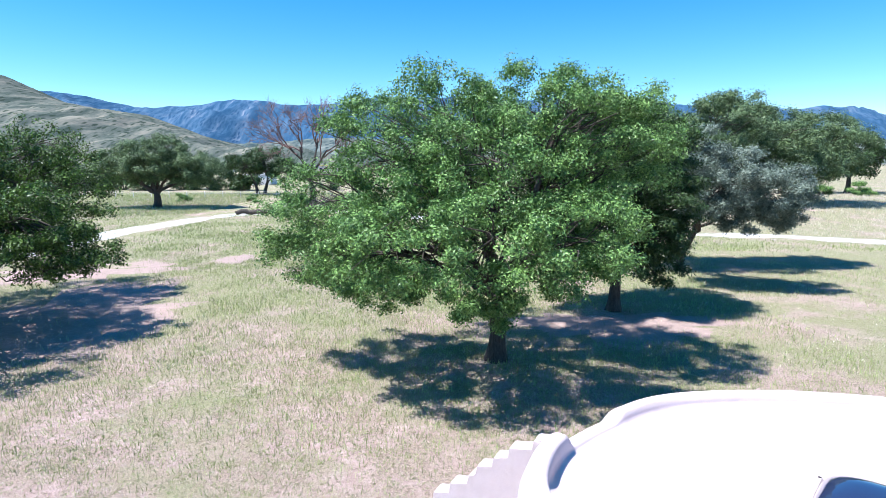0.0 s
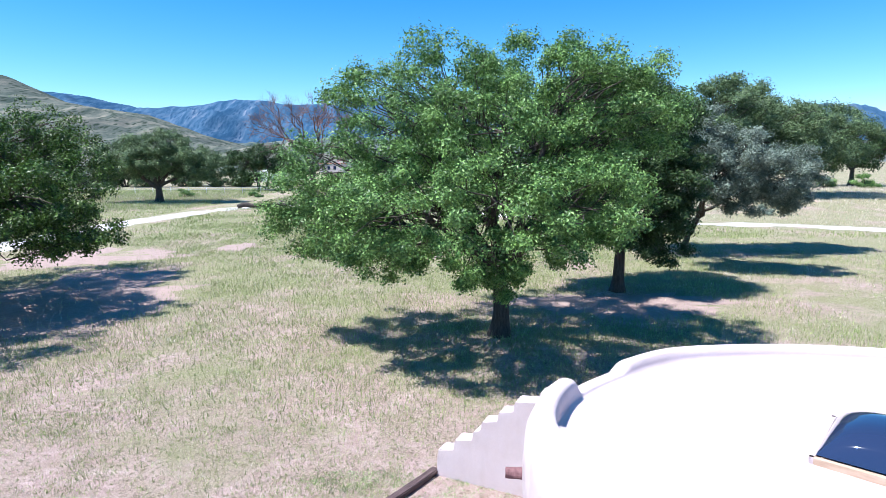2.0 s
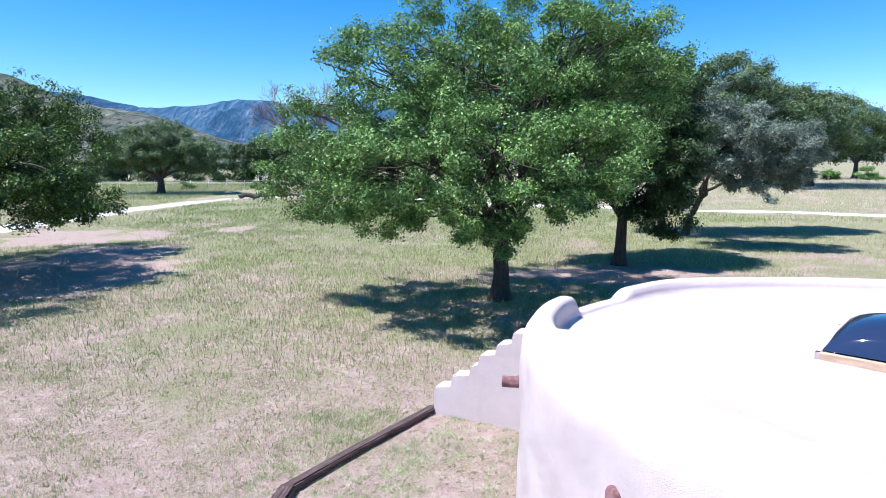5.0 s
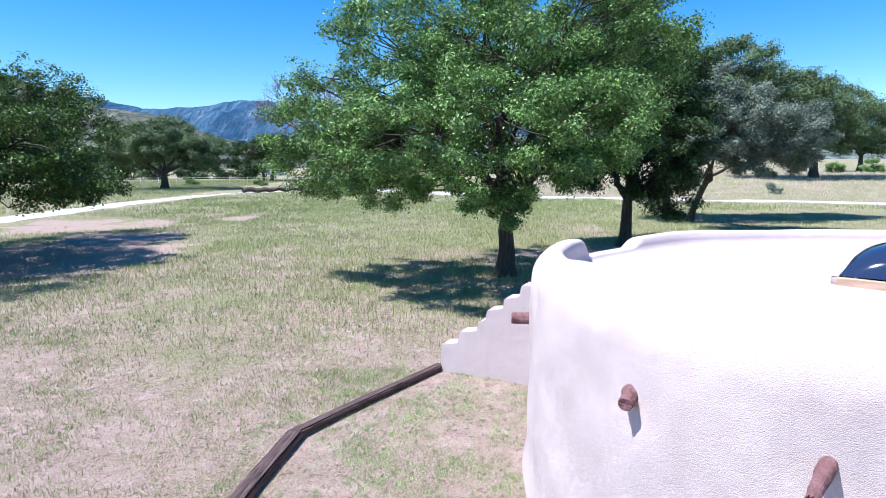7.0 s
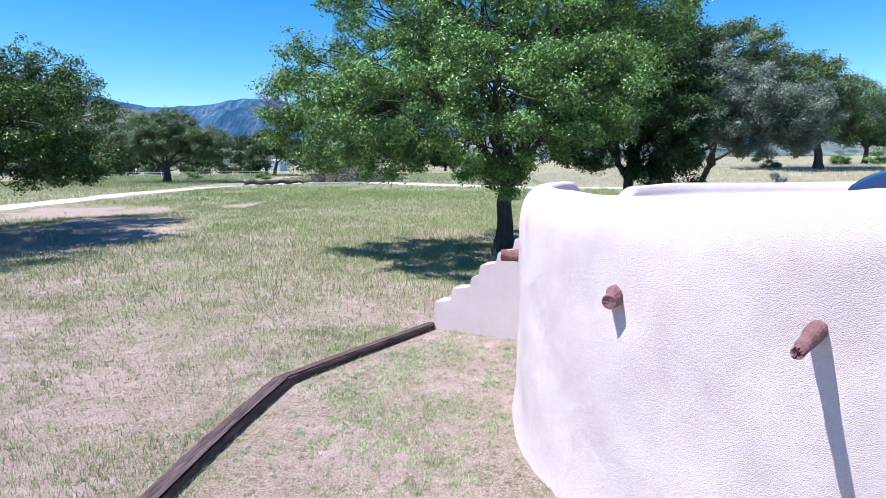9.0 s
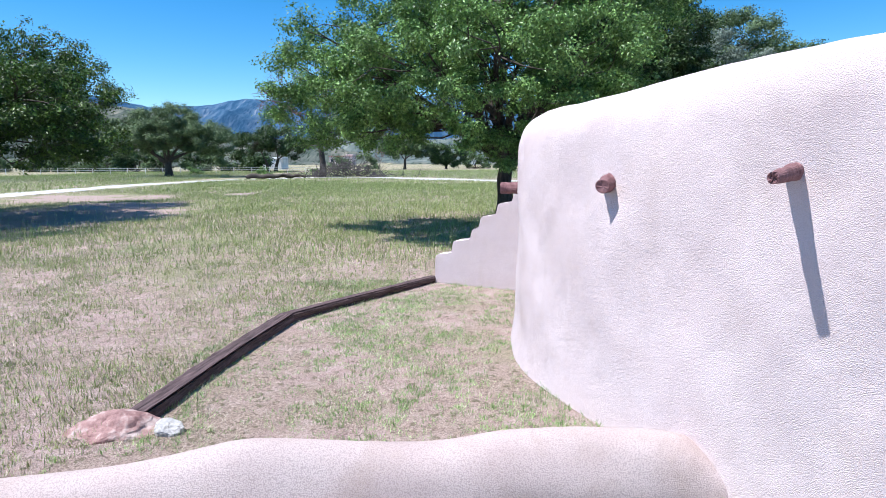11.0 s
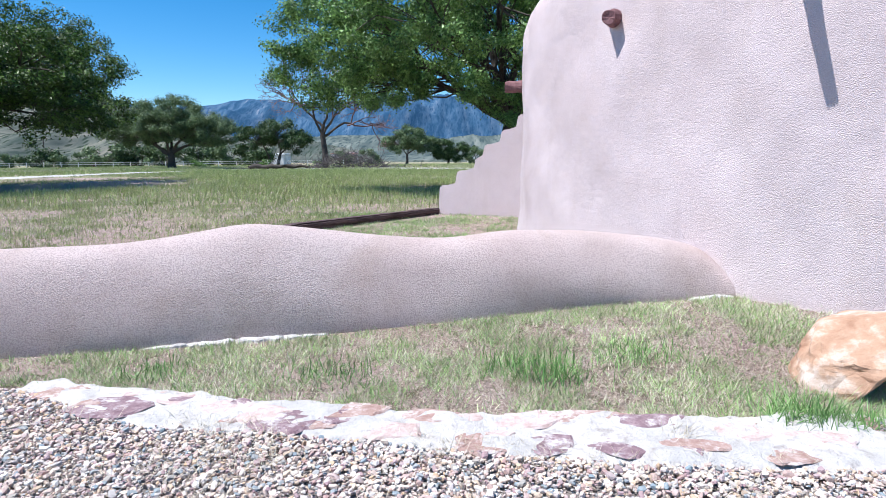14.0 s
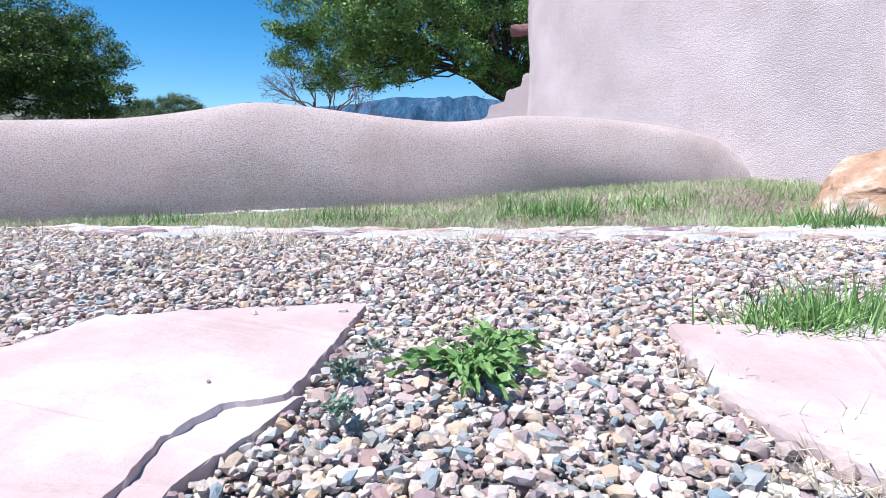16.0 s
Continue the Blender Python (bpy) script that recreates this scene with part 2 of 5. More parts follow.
# FOOT has a thin grey-blue distance haze put into its base colours.
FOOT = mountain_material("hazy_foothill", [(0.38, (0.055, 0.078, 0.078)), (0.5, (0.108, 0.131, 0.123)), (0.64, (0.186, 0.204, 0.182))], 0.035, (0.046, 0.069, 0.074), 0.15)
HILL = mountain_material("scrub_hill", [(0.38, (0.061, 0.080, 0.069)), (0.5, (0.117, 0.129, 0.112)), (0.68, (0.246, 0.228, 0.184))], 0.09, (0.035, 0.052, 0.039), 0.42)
# The blue of the distant air is put into the range's base colours.
RANGE = mountain_material("haze_blue_range", [(0.40, (0.022, 0.062, 0.119)), (0.52, (0.050, 0.103, 0.173)), (0.62, (0.090, 0.140, 0.210)), (0.74, (0.309, 0.302, 0.335))], 0.03, (0.026, 0.067, 0.130), 0.13)
WHITE = speckled("white_paint", [(0.3, (0.66, 0.66, 0.65)), (0.7, (0.78, 0.78, 0.77))], 3, 0.6)
ROOF_RED = speckled("red_roof", [(0.3, (0.40, 0.14, 0.09)), (0.7, (0.50, 0.2, 0.13))], 2, 0.8)
STEEL = speckled("grey_steel", [(0.3, (0.35, 0.36, 0.37)), (0.7, (0.5, 0.5, 0.5))], 5, 0.5)
DOME, _tree, _b = material("dark_acrylic_dome", 0.04, 0.6)
_b.inputs["Base Color"].default_value = (0.02, 0.03, 0.07, 1)
_b.inputs["Coat Weight"].default_value = 0.6


# ---- building helpers ----
def mesh_of(name, verts, faces, mat, smooth=False):
    verts, faces = np.asarray(verts, np.float32), np.asarray(faces, np.int32)
    me = bpy.data.meshes.new(name)
    n, k = faces.shape
    me.vertices.add(len(verts))
    me.vertices.foreach_set("co", verts.ravel())
    me.loops.add(n * k)
    me.loops.foreach_set("vertex_index", faces.ravel())
    me.polygons.add(n)
    me.polygons.foreach_set("loop_start", np.arange(0, n * k, k, dtype=np.int32))
    me.polygons.foreach_set("use_smooth", np.full(n, smooth))
    me.update(calc_edges=True)
    me.materials.append(mat)
    return me


def thing(name, place, label, category, group="", kind=""):
    ob = new(name)
    ob.location = place
    ob.empty_display_size = 0.2
    return tagged(ob, label, category, group, kind)


def part(name, me, parent, label="", kind=""):
    ob = new(name, me)
    ob.parent = parent
    return tagged(ob, label, "", "", kind)


def bm_mesh(name, bm, mat, smooth=False):
    me = bpy.data.meshes.new(name)
    bm.normal_update()
    bm.to_mesh(me)
    bm.free()
    me.materials.append(mat)
    for p in me.polygons:
        p.use_smooth = smooth
    return me


def step(a, b, x):
    s = np.clip((np.asarray(x, float) - a) / (b - a), 0, 1)
    return s * s * (3 - 2 * s)


def wobble(x, y, scale, seed=0.0):
    """Smooth cheap pseudo-noise of numpy arrays, -1 to 1."""
    x, y = np.asarray(x, float) / scale + seed, np.asarray(y, float) / scale - seed
    return (np.sin(1.3 * x + 2.1 * np.sin(0.9 * y)) + np.sin(1.7 * y + 1.6 * np.sin(1.1 * x + 1)) + np.sin(0.8 * (x + y) + seed)) / 3


def ground_z(x, y):
    x, y = np.asarray(x, float), np.asarray(y, float)
    z = 0.13 * step(-1.8, 1.8, x) * step(1.7, 3.0, y) * (1 - step(4.0, 8.0, y))
    z = z - 0.055 * (1 - step(0.4, 1.2, y))
    z = z + 1.5 * step(52, 78, y) * step(12, 36, x)
    z = z + 0.025 * wobble(x, y, 1.6, 3) * step(4, 8, y) + 0.06 * wobble(x, y, 9, 1) * step(8, 20, y)
    return z


def tube(path, radii, sides=8, squash=None):
    """Rings along a polyline: vertices and quads."""
    path = np.asarray(path, float)
    n = len(path)
    tan = np.gradient(path, axis=0)
    tan /= np.linalg.norm(tan, axis=1)[:, None] + 1e-9
    ref = np.where(np.abs(tan[:, 2:3]) > 0.9, np.array([[1.0, 0, 0]]), np.array([[0, 0, 1.0]]))
    u = np.cross(tan, ref)
    u /= np.linalg.norm(u, axis=1)[:, None] + 1e-9
    v = np.cross(tan, u)
    a = np.linspace(0, 2 * math.pi, sides, endpoint=False)
    r = np.asarray(radii, float).reshape(n, 1, 1)
    ring = path[:, None] + r * (np.cos(a)[None, :, None] * u[:, None] + np.sin(a)[None, :, None] * v[:, None])
    k = np.arange(n - 1)[:, None] * sides
    j = np.arange(sides)[None, :]
    j2 = (j + 1) % sides
    f = np.stack([k + j, k + j2, k + sides + j2, k + sides + j], -1).reshape(-1, 4)
    return ring.reshape(-1, 3), f


def joined(pieces):
    vs, fs, at = [], [], 0
    for v, f in pieces:
        vs.append(v)
        fs.append(np.asarray(f) + at)
        at += len(v)
    return np.concatenate(vs), np.concatenate(fs)


def blades(points, length, width, lean, rng, bend=0.35):
    """Grass blades, two triangles wide at the foot: quads that taper and bend."""
    n = len(points)
    a = rng.uniform(0, 2 * math.pi, n)
    side = np.stack([np.cos(a), np.sin(a), np.zeros(n)], 1)
    b = rng.uniform(0, 2 * math.pi, n)
    tilt = rng.uniform(0.05, 1, n) ** (0.55 if lean > 1.3 else 1.0) * lean
    out = np.stack([np.cos(b) * np.sin(tilt), np.sin(b) * np.sin(tilt), np.cos(tilt)], 1)
    ln = (length * rng.uniform(0.45, 1.2, n))[:, None]
    w = (width * rng.uniform(0.7, 1.2, n))[:, None]
    mid = points + out * ln * 0.55
    tip = points + out * ln
    tip[:, 2] -= bend * ln[:, 0] * rng.uniform(0, 1, n) * np.sin(tilt)
    v = np.stack([points - side * w, points + side * w, mid + side * w * 0.7, tip, mid - side * w * 0.7], 1).reshape(-1, 3)
    k = np.arange(n)[:, None] * 5
    f = np.concatenate([k + np.array([[0, 1, 2, 4]])])
    g = k + np.array([[4, 2, 3, 3]])
    return v, f, g


def blade_mesh(name, points, length, width, lean, rng, mat, plain=False):
    v, f, g = blades(np.asarray(points, float), length, width, lean, rng)
    if plain:
        v = v.reshape(-1, 5, 3)[:, [0, 1, 3]].reshape(-1, 3)
        return mesh_of(name, v, np.arange(len(v)).reshape(-1, 3), mat)
    tri = np.concatenate([f[:, [0, 1, 2]], f[:, [0, 2, 3]], g[:, :3]])
    return mesh_of(name, v, tri, mat)


def lattice(x, y, scale, seed=0.0, octaves=3):
    """Fractal value noise of numpy arrays, about 0 to 1."""
    x, y = np.asarray(x, float) / scale, np.asarray(y, float) / scale
    total, amp, norm = 0.0, 1.0, 0.0
    for k in range(octaves):
        i, j = np.floor(x), np.floor(y)
        u, v = x - i, y - j
        u, v = u * u * (3 - 2 * u), v * v * (3 - 2 * v)

        def h(a, b):
            q = np.sin(a * 127.1 + b * 311.7 + (seed + k) * 74.7) * 43758.5453
            return q - np.floor(q)
        total = total + amp * ((h(i, j) * (1 - u) + h(i + 1, j) * u) * (1 - v) + (h(i, j + 1) * (1 - u) + h(i + 1, j + 1) * u) * v)
        norm += amp
        amp, x, y = amp * 0.55, x * 2.07, y * 2.07
    return total / norm


# ---- ground, roads, distance ----
def build_ground():
    def axis(lo, hi, fine_lo, fine_hi, fine, coarse):
        inner = np.arange(fine_lo, fine_hi + 1e-6, fine)
        left = fine_lo - np.geomspace(fine, fine_lo - lo, coarse)[::-1]
        right = fine_hi + np.geomspace(fine, hi - fine_hi, coarse)
        return np.concatenate([left, inner, right])
    xs = axis(-4000, 4000, -6, 6, 0.25, 60)
    ys = axis(-400, 4500, -1, 12, 0.25, 70)
    x, y = np.meshgrid(xs, ys)
    v = np.stack([x, y, ground_z(x, y) - 0.004], -1).reshape(-1, 3)
    nx, ny = len(xs), len(ys)
    i, j = np.meshgrid(np.arange(nx - 1), np.arange(ny - 1))
    k = (j * nx + i).ravel()
    f = np.stack([k, k + 1, k + nx + 1, k + nx], 1)
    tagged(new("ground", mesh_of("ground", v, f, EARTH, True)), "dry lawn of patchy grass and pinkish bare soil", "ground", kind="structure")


def ribbon(name, line, width, mat, label, lift=0.02, rough=0.25):
    """A strip of road along a polyline, with uneven edges, a little proud of the ground."""
    line = np.asarray(line, float)
    s = np.concatenate([[0], np.cumsum(np.linalg.norm(np.diff(line, axis=0), axis=1))])
    t = np.linspace(0, s[-1], int(s[-1] / 0.8) + 2)
    c = np.stack([np.interp(t, s, line[:, 0]), np.interp(t, s, line[:, 1])], 1)
    for _ in range(8):
        c[1:-1] = (c[:-2] + 2 * c[1:-1] + c[2:]) / 4
    tan = np.gradient(c, axis=0)
    tan /= np.linalg.norm(tan, axis=1)[:, None]
    nor = np.stack([-tan[:, 1], tan[:, 0]], 1)
    rows = []
    for e in (-0.5, -0.2, 0.2, 0.5):
        off = e * width + (rough * np.sign(e) * wobble(t, t * 0.7, 1.3, e * 9) if abs(e) == 0.5 else 0)
        p = c + nor * np.reshape(off, (-1, 1))
        z = ground_z(p[:, 0], p[:, 1]) + (lift if abs(e) == 0.2 else 0.004)
        rows.append(np.column_stack([p, z]))
    v = np.stack(rows, 1).reshape(-1, 3)
    k = np.arange(len(t) - 1)[:, None] * 4 + np.arange(3)[None]
    k = k.ravel()
    f = np.stack([k, k + 1, k + 5, k + 4], 1)
    tagged(new(name, mesh_of(name, v, f, mat, True)), label, "road", kind="structure")


def patch(name, centre, size, mat, label, seed, lift=0.012):
    a = np.linspace(0, 2 * math.pi, 48, endpoint=False)
    r = 1 + 0.22 * np.sin(3 * a + seed) + 0.14 * np.sin(7 * a + 2 * seed) + 0.12 * np.sin(13 * a + seed) + 0.1 * np.sin(19 * a)
    rings = []
    for k, q in enumerate((0.02, 0.35, 0.7, 1.0)):
        x, y = centre[0] + size[0] * r * q * np.cos(a), centre[1] + size[1] * r * q * np.sin(a)
        rings.append(np.stack([x, y, ground_z(x, y) + (lift if k < 3 else 0.0)], 1))
    v = np.concatenate(rings)
    f = [(k * 48 + j, k * 48 + (j + 1) % 48, (k + 1) * 48 + (j + 1) % 48, (k + 1) * 48 + j) for k in range(3) for j in range(48)]
    tagged(new(name, mesh_of(name, v, f, mat, True)), label, "bare soil", kind="structure")


def ridge(name, ys, profile, mat, label, seed, relief, nx=480, ny=66):
    """Hills as real slopes: a crest line whose height follows the profile, with gullies on the near side."""
    px, pz = np.array([p[0] for p in profile], float), np.array([p[1] for p in profile], float)
    x = np.linspace(px[0], px[-1], nx)
    v = np.linspace(0, 1, ny)
    gx, gv = np.meshgrid(x, v)
    front, crest, back = ys
    y = np.where(gv < 0.75, front + (crest - front) * gv / 0.75, crest + (back - crest) * (gv - 0.75) / 0.25)
    rise = np.where(gv < 0.75, step(0, 1, gv / 0.75) ** 1.1, 1 - 0.6 * (gv - 0.75) / 0.25)
    span = px[-1] - px[0]
    h = np.interp(gx, px, pz)
    z = np.zeros_like(gx)
    for k, (a, s) in enumerate(((1, 1), (0.5, 2.1), (0.25, 4.3), (0.14, 9.1), (0.08, 19))):
        n = np.array([noise.noise(Vector((p * s * 9 / span, q * s * 1.6 + 7 * k, seed))) for p, q in zip(gx.ravel(), gv.ravel())]).reshape(gx.shape)
        z += a * (1 - 2.2 * np.abs(n))
    z = h * rise + relief * (z - 1.1) * np.clip(4 * rise * (1.08 - np.where(gv < 0.75, rise, 1.0)), 0.16, 1) * (rise > 0)
    z = np.where(gv == 0, -5, z)
    pts = np.stack([gx, y, z], -1).reshape(-1, 3)
    i, j = np.meshgrid(np.arange(nx - 1), np.arange(ny - 1))
    k = (j * nx + i).ravel()
    f = np.stack([k, k + 1, k + nx + 1, k + nx], 1)
    tagged(new(name, mesh_of(name, pts, f, mat, True)), label, "mountain", kind="structure")


build_ground()
ribbon("road", [(-34, 10), (-32.5, 25), (-32, 40), (-32, 57), (-29, 74), (-22, 81.5), (-12, 78.5), (0, 67.5), (8, 61.2), (22, 55), (36, 49), (60, 40), (100, 30)],
       3.6, ROAD, "pale gravel driveway curving through the grass")
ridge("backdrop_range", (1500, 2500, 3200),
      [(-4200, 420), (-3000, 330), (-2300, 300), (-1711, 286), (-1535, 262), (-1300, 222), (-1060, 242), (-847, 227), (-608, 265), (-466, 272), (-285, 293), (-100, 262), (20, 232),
       (400, 240), (800, 190), (1221, 206), (1453, 207), (1643, 158), (1806, 107), (2300, 60), (3200, 40)], RANGE, "distant mountain range with blue haze put into its colour", 3.1, 95)
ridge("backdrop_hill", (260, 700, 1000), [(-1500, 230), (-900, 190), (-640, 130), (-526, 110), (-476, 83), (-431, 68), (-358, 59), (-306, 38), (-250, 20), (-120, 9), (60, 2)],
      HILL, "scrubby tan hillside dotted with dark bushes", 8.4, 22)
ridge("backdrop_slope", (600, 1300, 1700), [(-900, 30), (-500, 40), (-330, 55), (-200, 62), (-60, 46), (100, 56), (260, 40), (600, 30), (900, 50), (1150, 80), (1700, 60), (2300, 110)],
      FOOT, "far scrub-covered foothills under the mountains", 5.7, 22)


# ---- the stucco house ----
OUTLINE = [(0.788, 6.30), (0.85, 5.55), (1.04, 4.88), (1.30, 4.22), (1.60, 3.58), (1.86, 3.18), (2.14, 2.89), (2.50, 2.62), (3.3, 2.35), (4.6, 2.1), (7.0, 2.1), (9.3, 2.9), (10.2, 5.2),
           (9.9, 8.3), (8.4, 10.0), (6.6, 10.5), (5.0, 10.55), (3.6, 10.25), (2.48, 9.55), (1.42, 8.5), (0.90, 7.40)]
TOPS = [2.74, 2.75, 2.76, 2.79, 2.84, 2.87, 2.90, 2.92, 2.93, 2.93, 2.93, 2.9, 2.85, 2.75, 2.62, 2.62, 2.62, 2.63, 2.61, 2.74, 2.75]


def closed_spline(points, n):
    p = np.asarray(points, float)
    m = len(p)
    out = []
    for s in np.linspace(0, m, n, endpoint=False):
        i, t = int(s), s - int(s)
        a, b, c, d = p[(i - 1) % m], p[i % m], p[(i + 1) % m], p[(i + 2) % m]
        out.append(0.5 * (2 * b + (c - a) * t + (2 * a - 5 * b + 4 * c - d) * t * t + (3 * b - a - 3 * c + d) * t ** 3))
    return np.array(out)


def build_house():
    n = 400
    line = closed_spline(np.column_stack([OUTLINE, TOPS]), n)
    base, top = line[:, :2], line[:, 2].copy()
    tan = np.roll(base, -1, 0) - np.roll(base, 1, 0)
    tan /= np.linalg.norm(tan, axis=1)[:, None]
    inward = np.stack([-tan[:, 1], tan[:, 0]], 1)
    # the drain gap in the parapet behind the rounded corner
    gap = step(1.40, 1.58, base[:, 0]) * (1 - step(2.45, 2.68, base[:, 0])) * (base[:, 1] > 7.5)
    top += (2.46 - top) * gap
    roof = 2.40
    rows = []
    levels = [(-0.25, -0.09), (0.0, -0.06), (0.18, -0.03)] + [(q, 0.025 * q) for q in np.linspace(0.15, 0.86, 16)]
    for k, (q, off) in enumerate(levels):
        z = np.full(n, q) if k < 3 else q * top
        rows.append(np.column_stack([base + inward * off, z]))
    shoulder = rows[-1]
    for a in np.linspace(0.2, math.pi / 2, 7):
        p = shoulder[:, :2] + inward * 0.26 * (1 - math.cos(a))
        z = shoulder[:, 2] + (top - shoulder[:, 2]) * math.sin(a)
        rows.append(np.column_stack([p, z]))
    crest = rows[-1]
    lip = step(6.6, 7.7, base[:, 1])
    for off, drop, soft_drop in ((0.08, 0.02, 0.01), (0.13, 0.12, 0.03), (0.145, 0.55, 0.04), (0.16, 0.95, 0.05), (0.3, 1.0, 0.09), (0.55, 1.0, 0.22), (0.95, 1.0, 0.5)):
        p = crest[:, :2] + inward * off
        rows.append(np.column_stack([p, crest[:, 2] + (roof - crest[:, 2]) * (drop * lip + soft_drop * (1 - lip))]))
    v = np.array(rows)
    for k in range(3, len(rows) - 7):
        amp = 0.018 * wobble(np.arange(n) * 0.1, v[k, :, 2] * 3, 1.1, 2) + 0.010 * wobble(np.arange(n) * 0.1, v[k, :, 2] * 3, 0.35, 5)
        v[k, :, :2] += inward * amp[:, None]
        v[k, :, 2] += 0.5 * amp * (k > len(levels))
    m = len(v)
    verts = v.reshape(-1, 3)
    k, j = np.meshgrid(np.arange(m - 1), np.arange(n), indexing="ij")
    k, j = k.ravel(), j.ravel()
    f = np.stack([k * n + j, k * n + (j + 1) % n, (k + 1) * n + (j + 1) % n, (k + 1) * n + j], 1)[:, ::-1]
    j = np.arange(n)
    house = thing("adobe_house", (5.6, 6.3, 0), "rounded pale pink stucco house with a flat roof", "house", kind="structure")
    verts = verts - np.array([5.6, 6.3, 0])
    part("wall", mesh_of("house_wall", verts, f, STUCCO, True), house)
    tri = mesh_of("house_roof", np.concatenate([v[-1] - np.array([5.6, 6.3, 0]), [[0, 0, roof + 0.03]]]),
                  np.stack([j, (j + 1) % n, np.full(n, n)], 1), STUCCO, True)
    part("roof", tri, house, "white-coated flat roof")
    return house


HOUSE = build_house()


def viga(place, way, length, radius, label, seed, chew=0.0, taper=0.85):
    """A log end: a knotty tapering tube with a rough, slightly hollowed cut."""
    rng = np.random.default_rng(seed)
    way = Vector(way).normalized()
    rings, sides = 16, 20
    t = np.concatenate([np.linspace(-0.25, length, rings - 2), [length + 0.004, length - 0.002]])
    path = np.array([way * q for q in np.linspace(-0.25, length, rings)])
    s = np.clip(t / length, 0, 1)
    r = radius * (1.12 + (taper - 1.12) * s)
    r[-2:] *= (0.88, 0.35)
    v, f = tube(path, r, sides)
    v = v + np.repeat(np.array(way)[None] * (t - np.linspace(-0.25, length, rings))[:, None], sides, 0)
    axis = np.repeat(np.array([way * q for q in t]), sides, 0)
    lump = np.array([noise.noise(Vector(p) * 14 + Vector((seed, 0, 0))) + 0.5 * noise.noise(Vector(p) * 38) for p in v])
    v = v + (v - axis) * (0.2 * lump)[:, None]
    v[-2 * sides:] += np.array(way)[None] * rng.normal(0, 0.0015 + 0.5 * chew, 2 * sides)[:, None]
    v = np.concatenate([v, [np.array(way) * (length - 0.004)]])
    n = len(v) - 1
    cap = np.array([(n - sides + k, n - sides + (k + 1) % sides, n) for k in range(sides)])
    tri = np.concatenate([f[:, :3], f[:, [0, 2, 3]], cap])
    ob = new("viga", mesh_of("viga", v, tri, VIGA, False))
    ob.location = place
    return tagged(ob, label, "roof beam", "log beam ends in the wall")


viga((1.29, 4.32, 2.07), (-0.50, -0.85, -0.14), 0.175, 0.062, "short reddish-brown log end set in stucco", 3)
viga((2.00, 3.07, 2.175), (-0.66, -0.74, -0.07), 0.41, 0.045, "long splintered reddish log end set in stucco", 4, 0.008, 0.7)
viga((1.05, 7.10, 1.90), (-1, 0.1, 0), 0.42, 0.08, "smooth reddish log end by the stepped wall", 5)


def build_buttress():
    """Stepped stucco wing that climbs to the house."""
    a, b = Vector((-0.42, 10.62, 0)), Vector((1.9, 9.55, 0))
    along = (b - a).normalized()
    across = Vector((-along.y, along.x, 0))
    steps = [(0.15, 0.50, 0.53), (0.50, 0.87, 0.80), (0.87, 1.04, 1.03), (1.04, 1.36, 1.26), (1.36, 1.66, 1.50), (1.66, 2.1, 1.75), (2.1, 2.6, 1.98)]
    bm = bmesh.new()
    shape = [(0.12, -0.2)]
    for s0, s1, z in steps:
        shape += [(s0, z - 0.05), (s0 + 0.03, z), (s1, z + 0.03)]
    shape += [(2.6, -0.2)]
    near = [bm.verts.new(a + along * s - across * 0.17 + Vector((0, 0, z))) for s, z in shape]
    away = [bm.verts.new(a + along * s + across * 0.17 + Vector((0, 0, z))) for s, z in shape]
    n = len(shape)
    bm.faces.new(near)
    bm.faces.new(away[::-1])
    for k in range(n):
        bm.faces.new((near[(k + 1) % n], near[k], away[k], away[(k + 1) % n]))
    bmesh.ops.bevel(bm, geom=[e for e in bm.edges], offset=0.02, segments=2, affect="EDGES", clamp_overlap=True)
    bmesh.ops.recalc_face_normals(bm, faces=bm.faces)
    tagged(new("stepped_wall", bm_mesh("stepped_wall", bm, STUCCO, False)), "stepped pale pink stucco wing wall beside the house", "wall", kind="structure")


build_buttress()


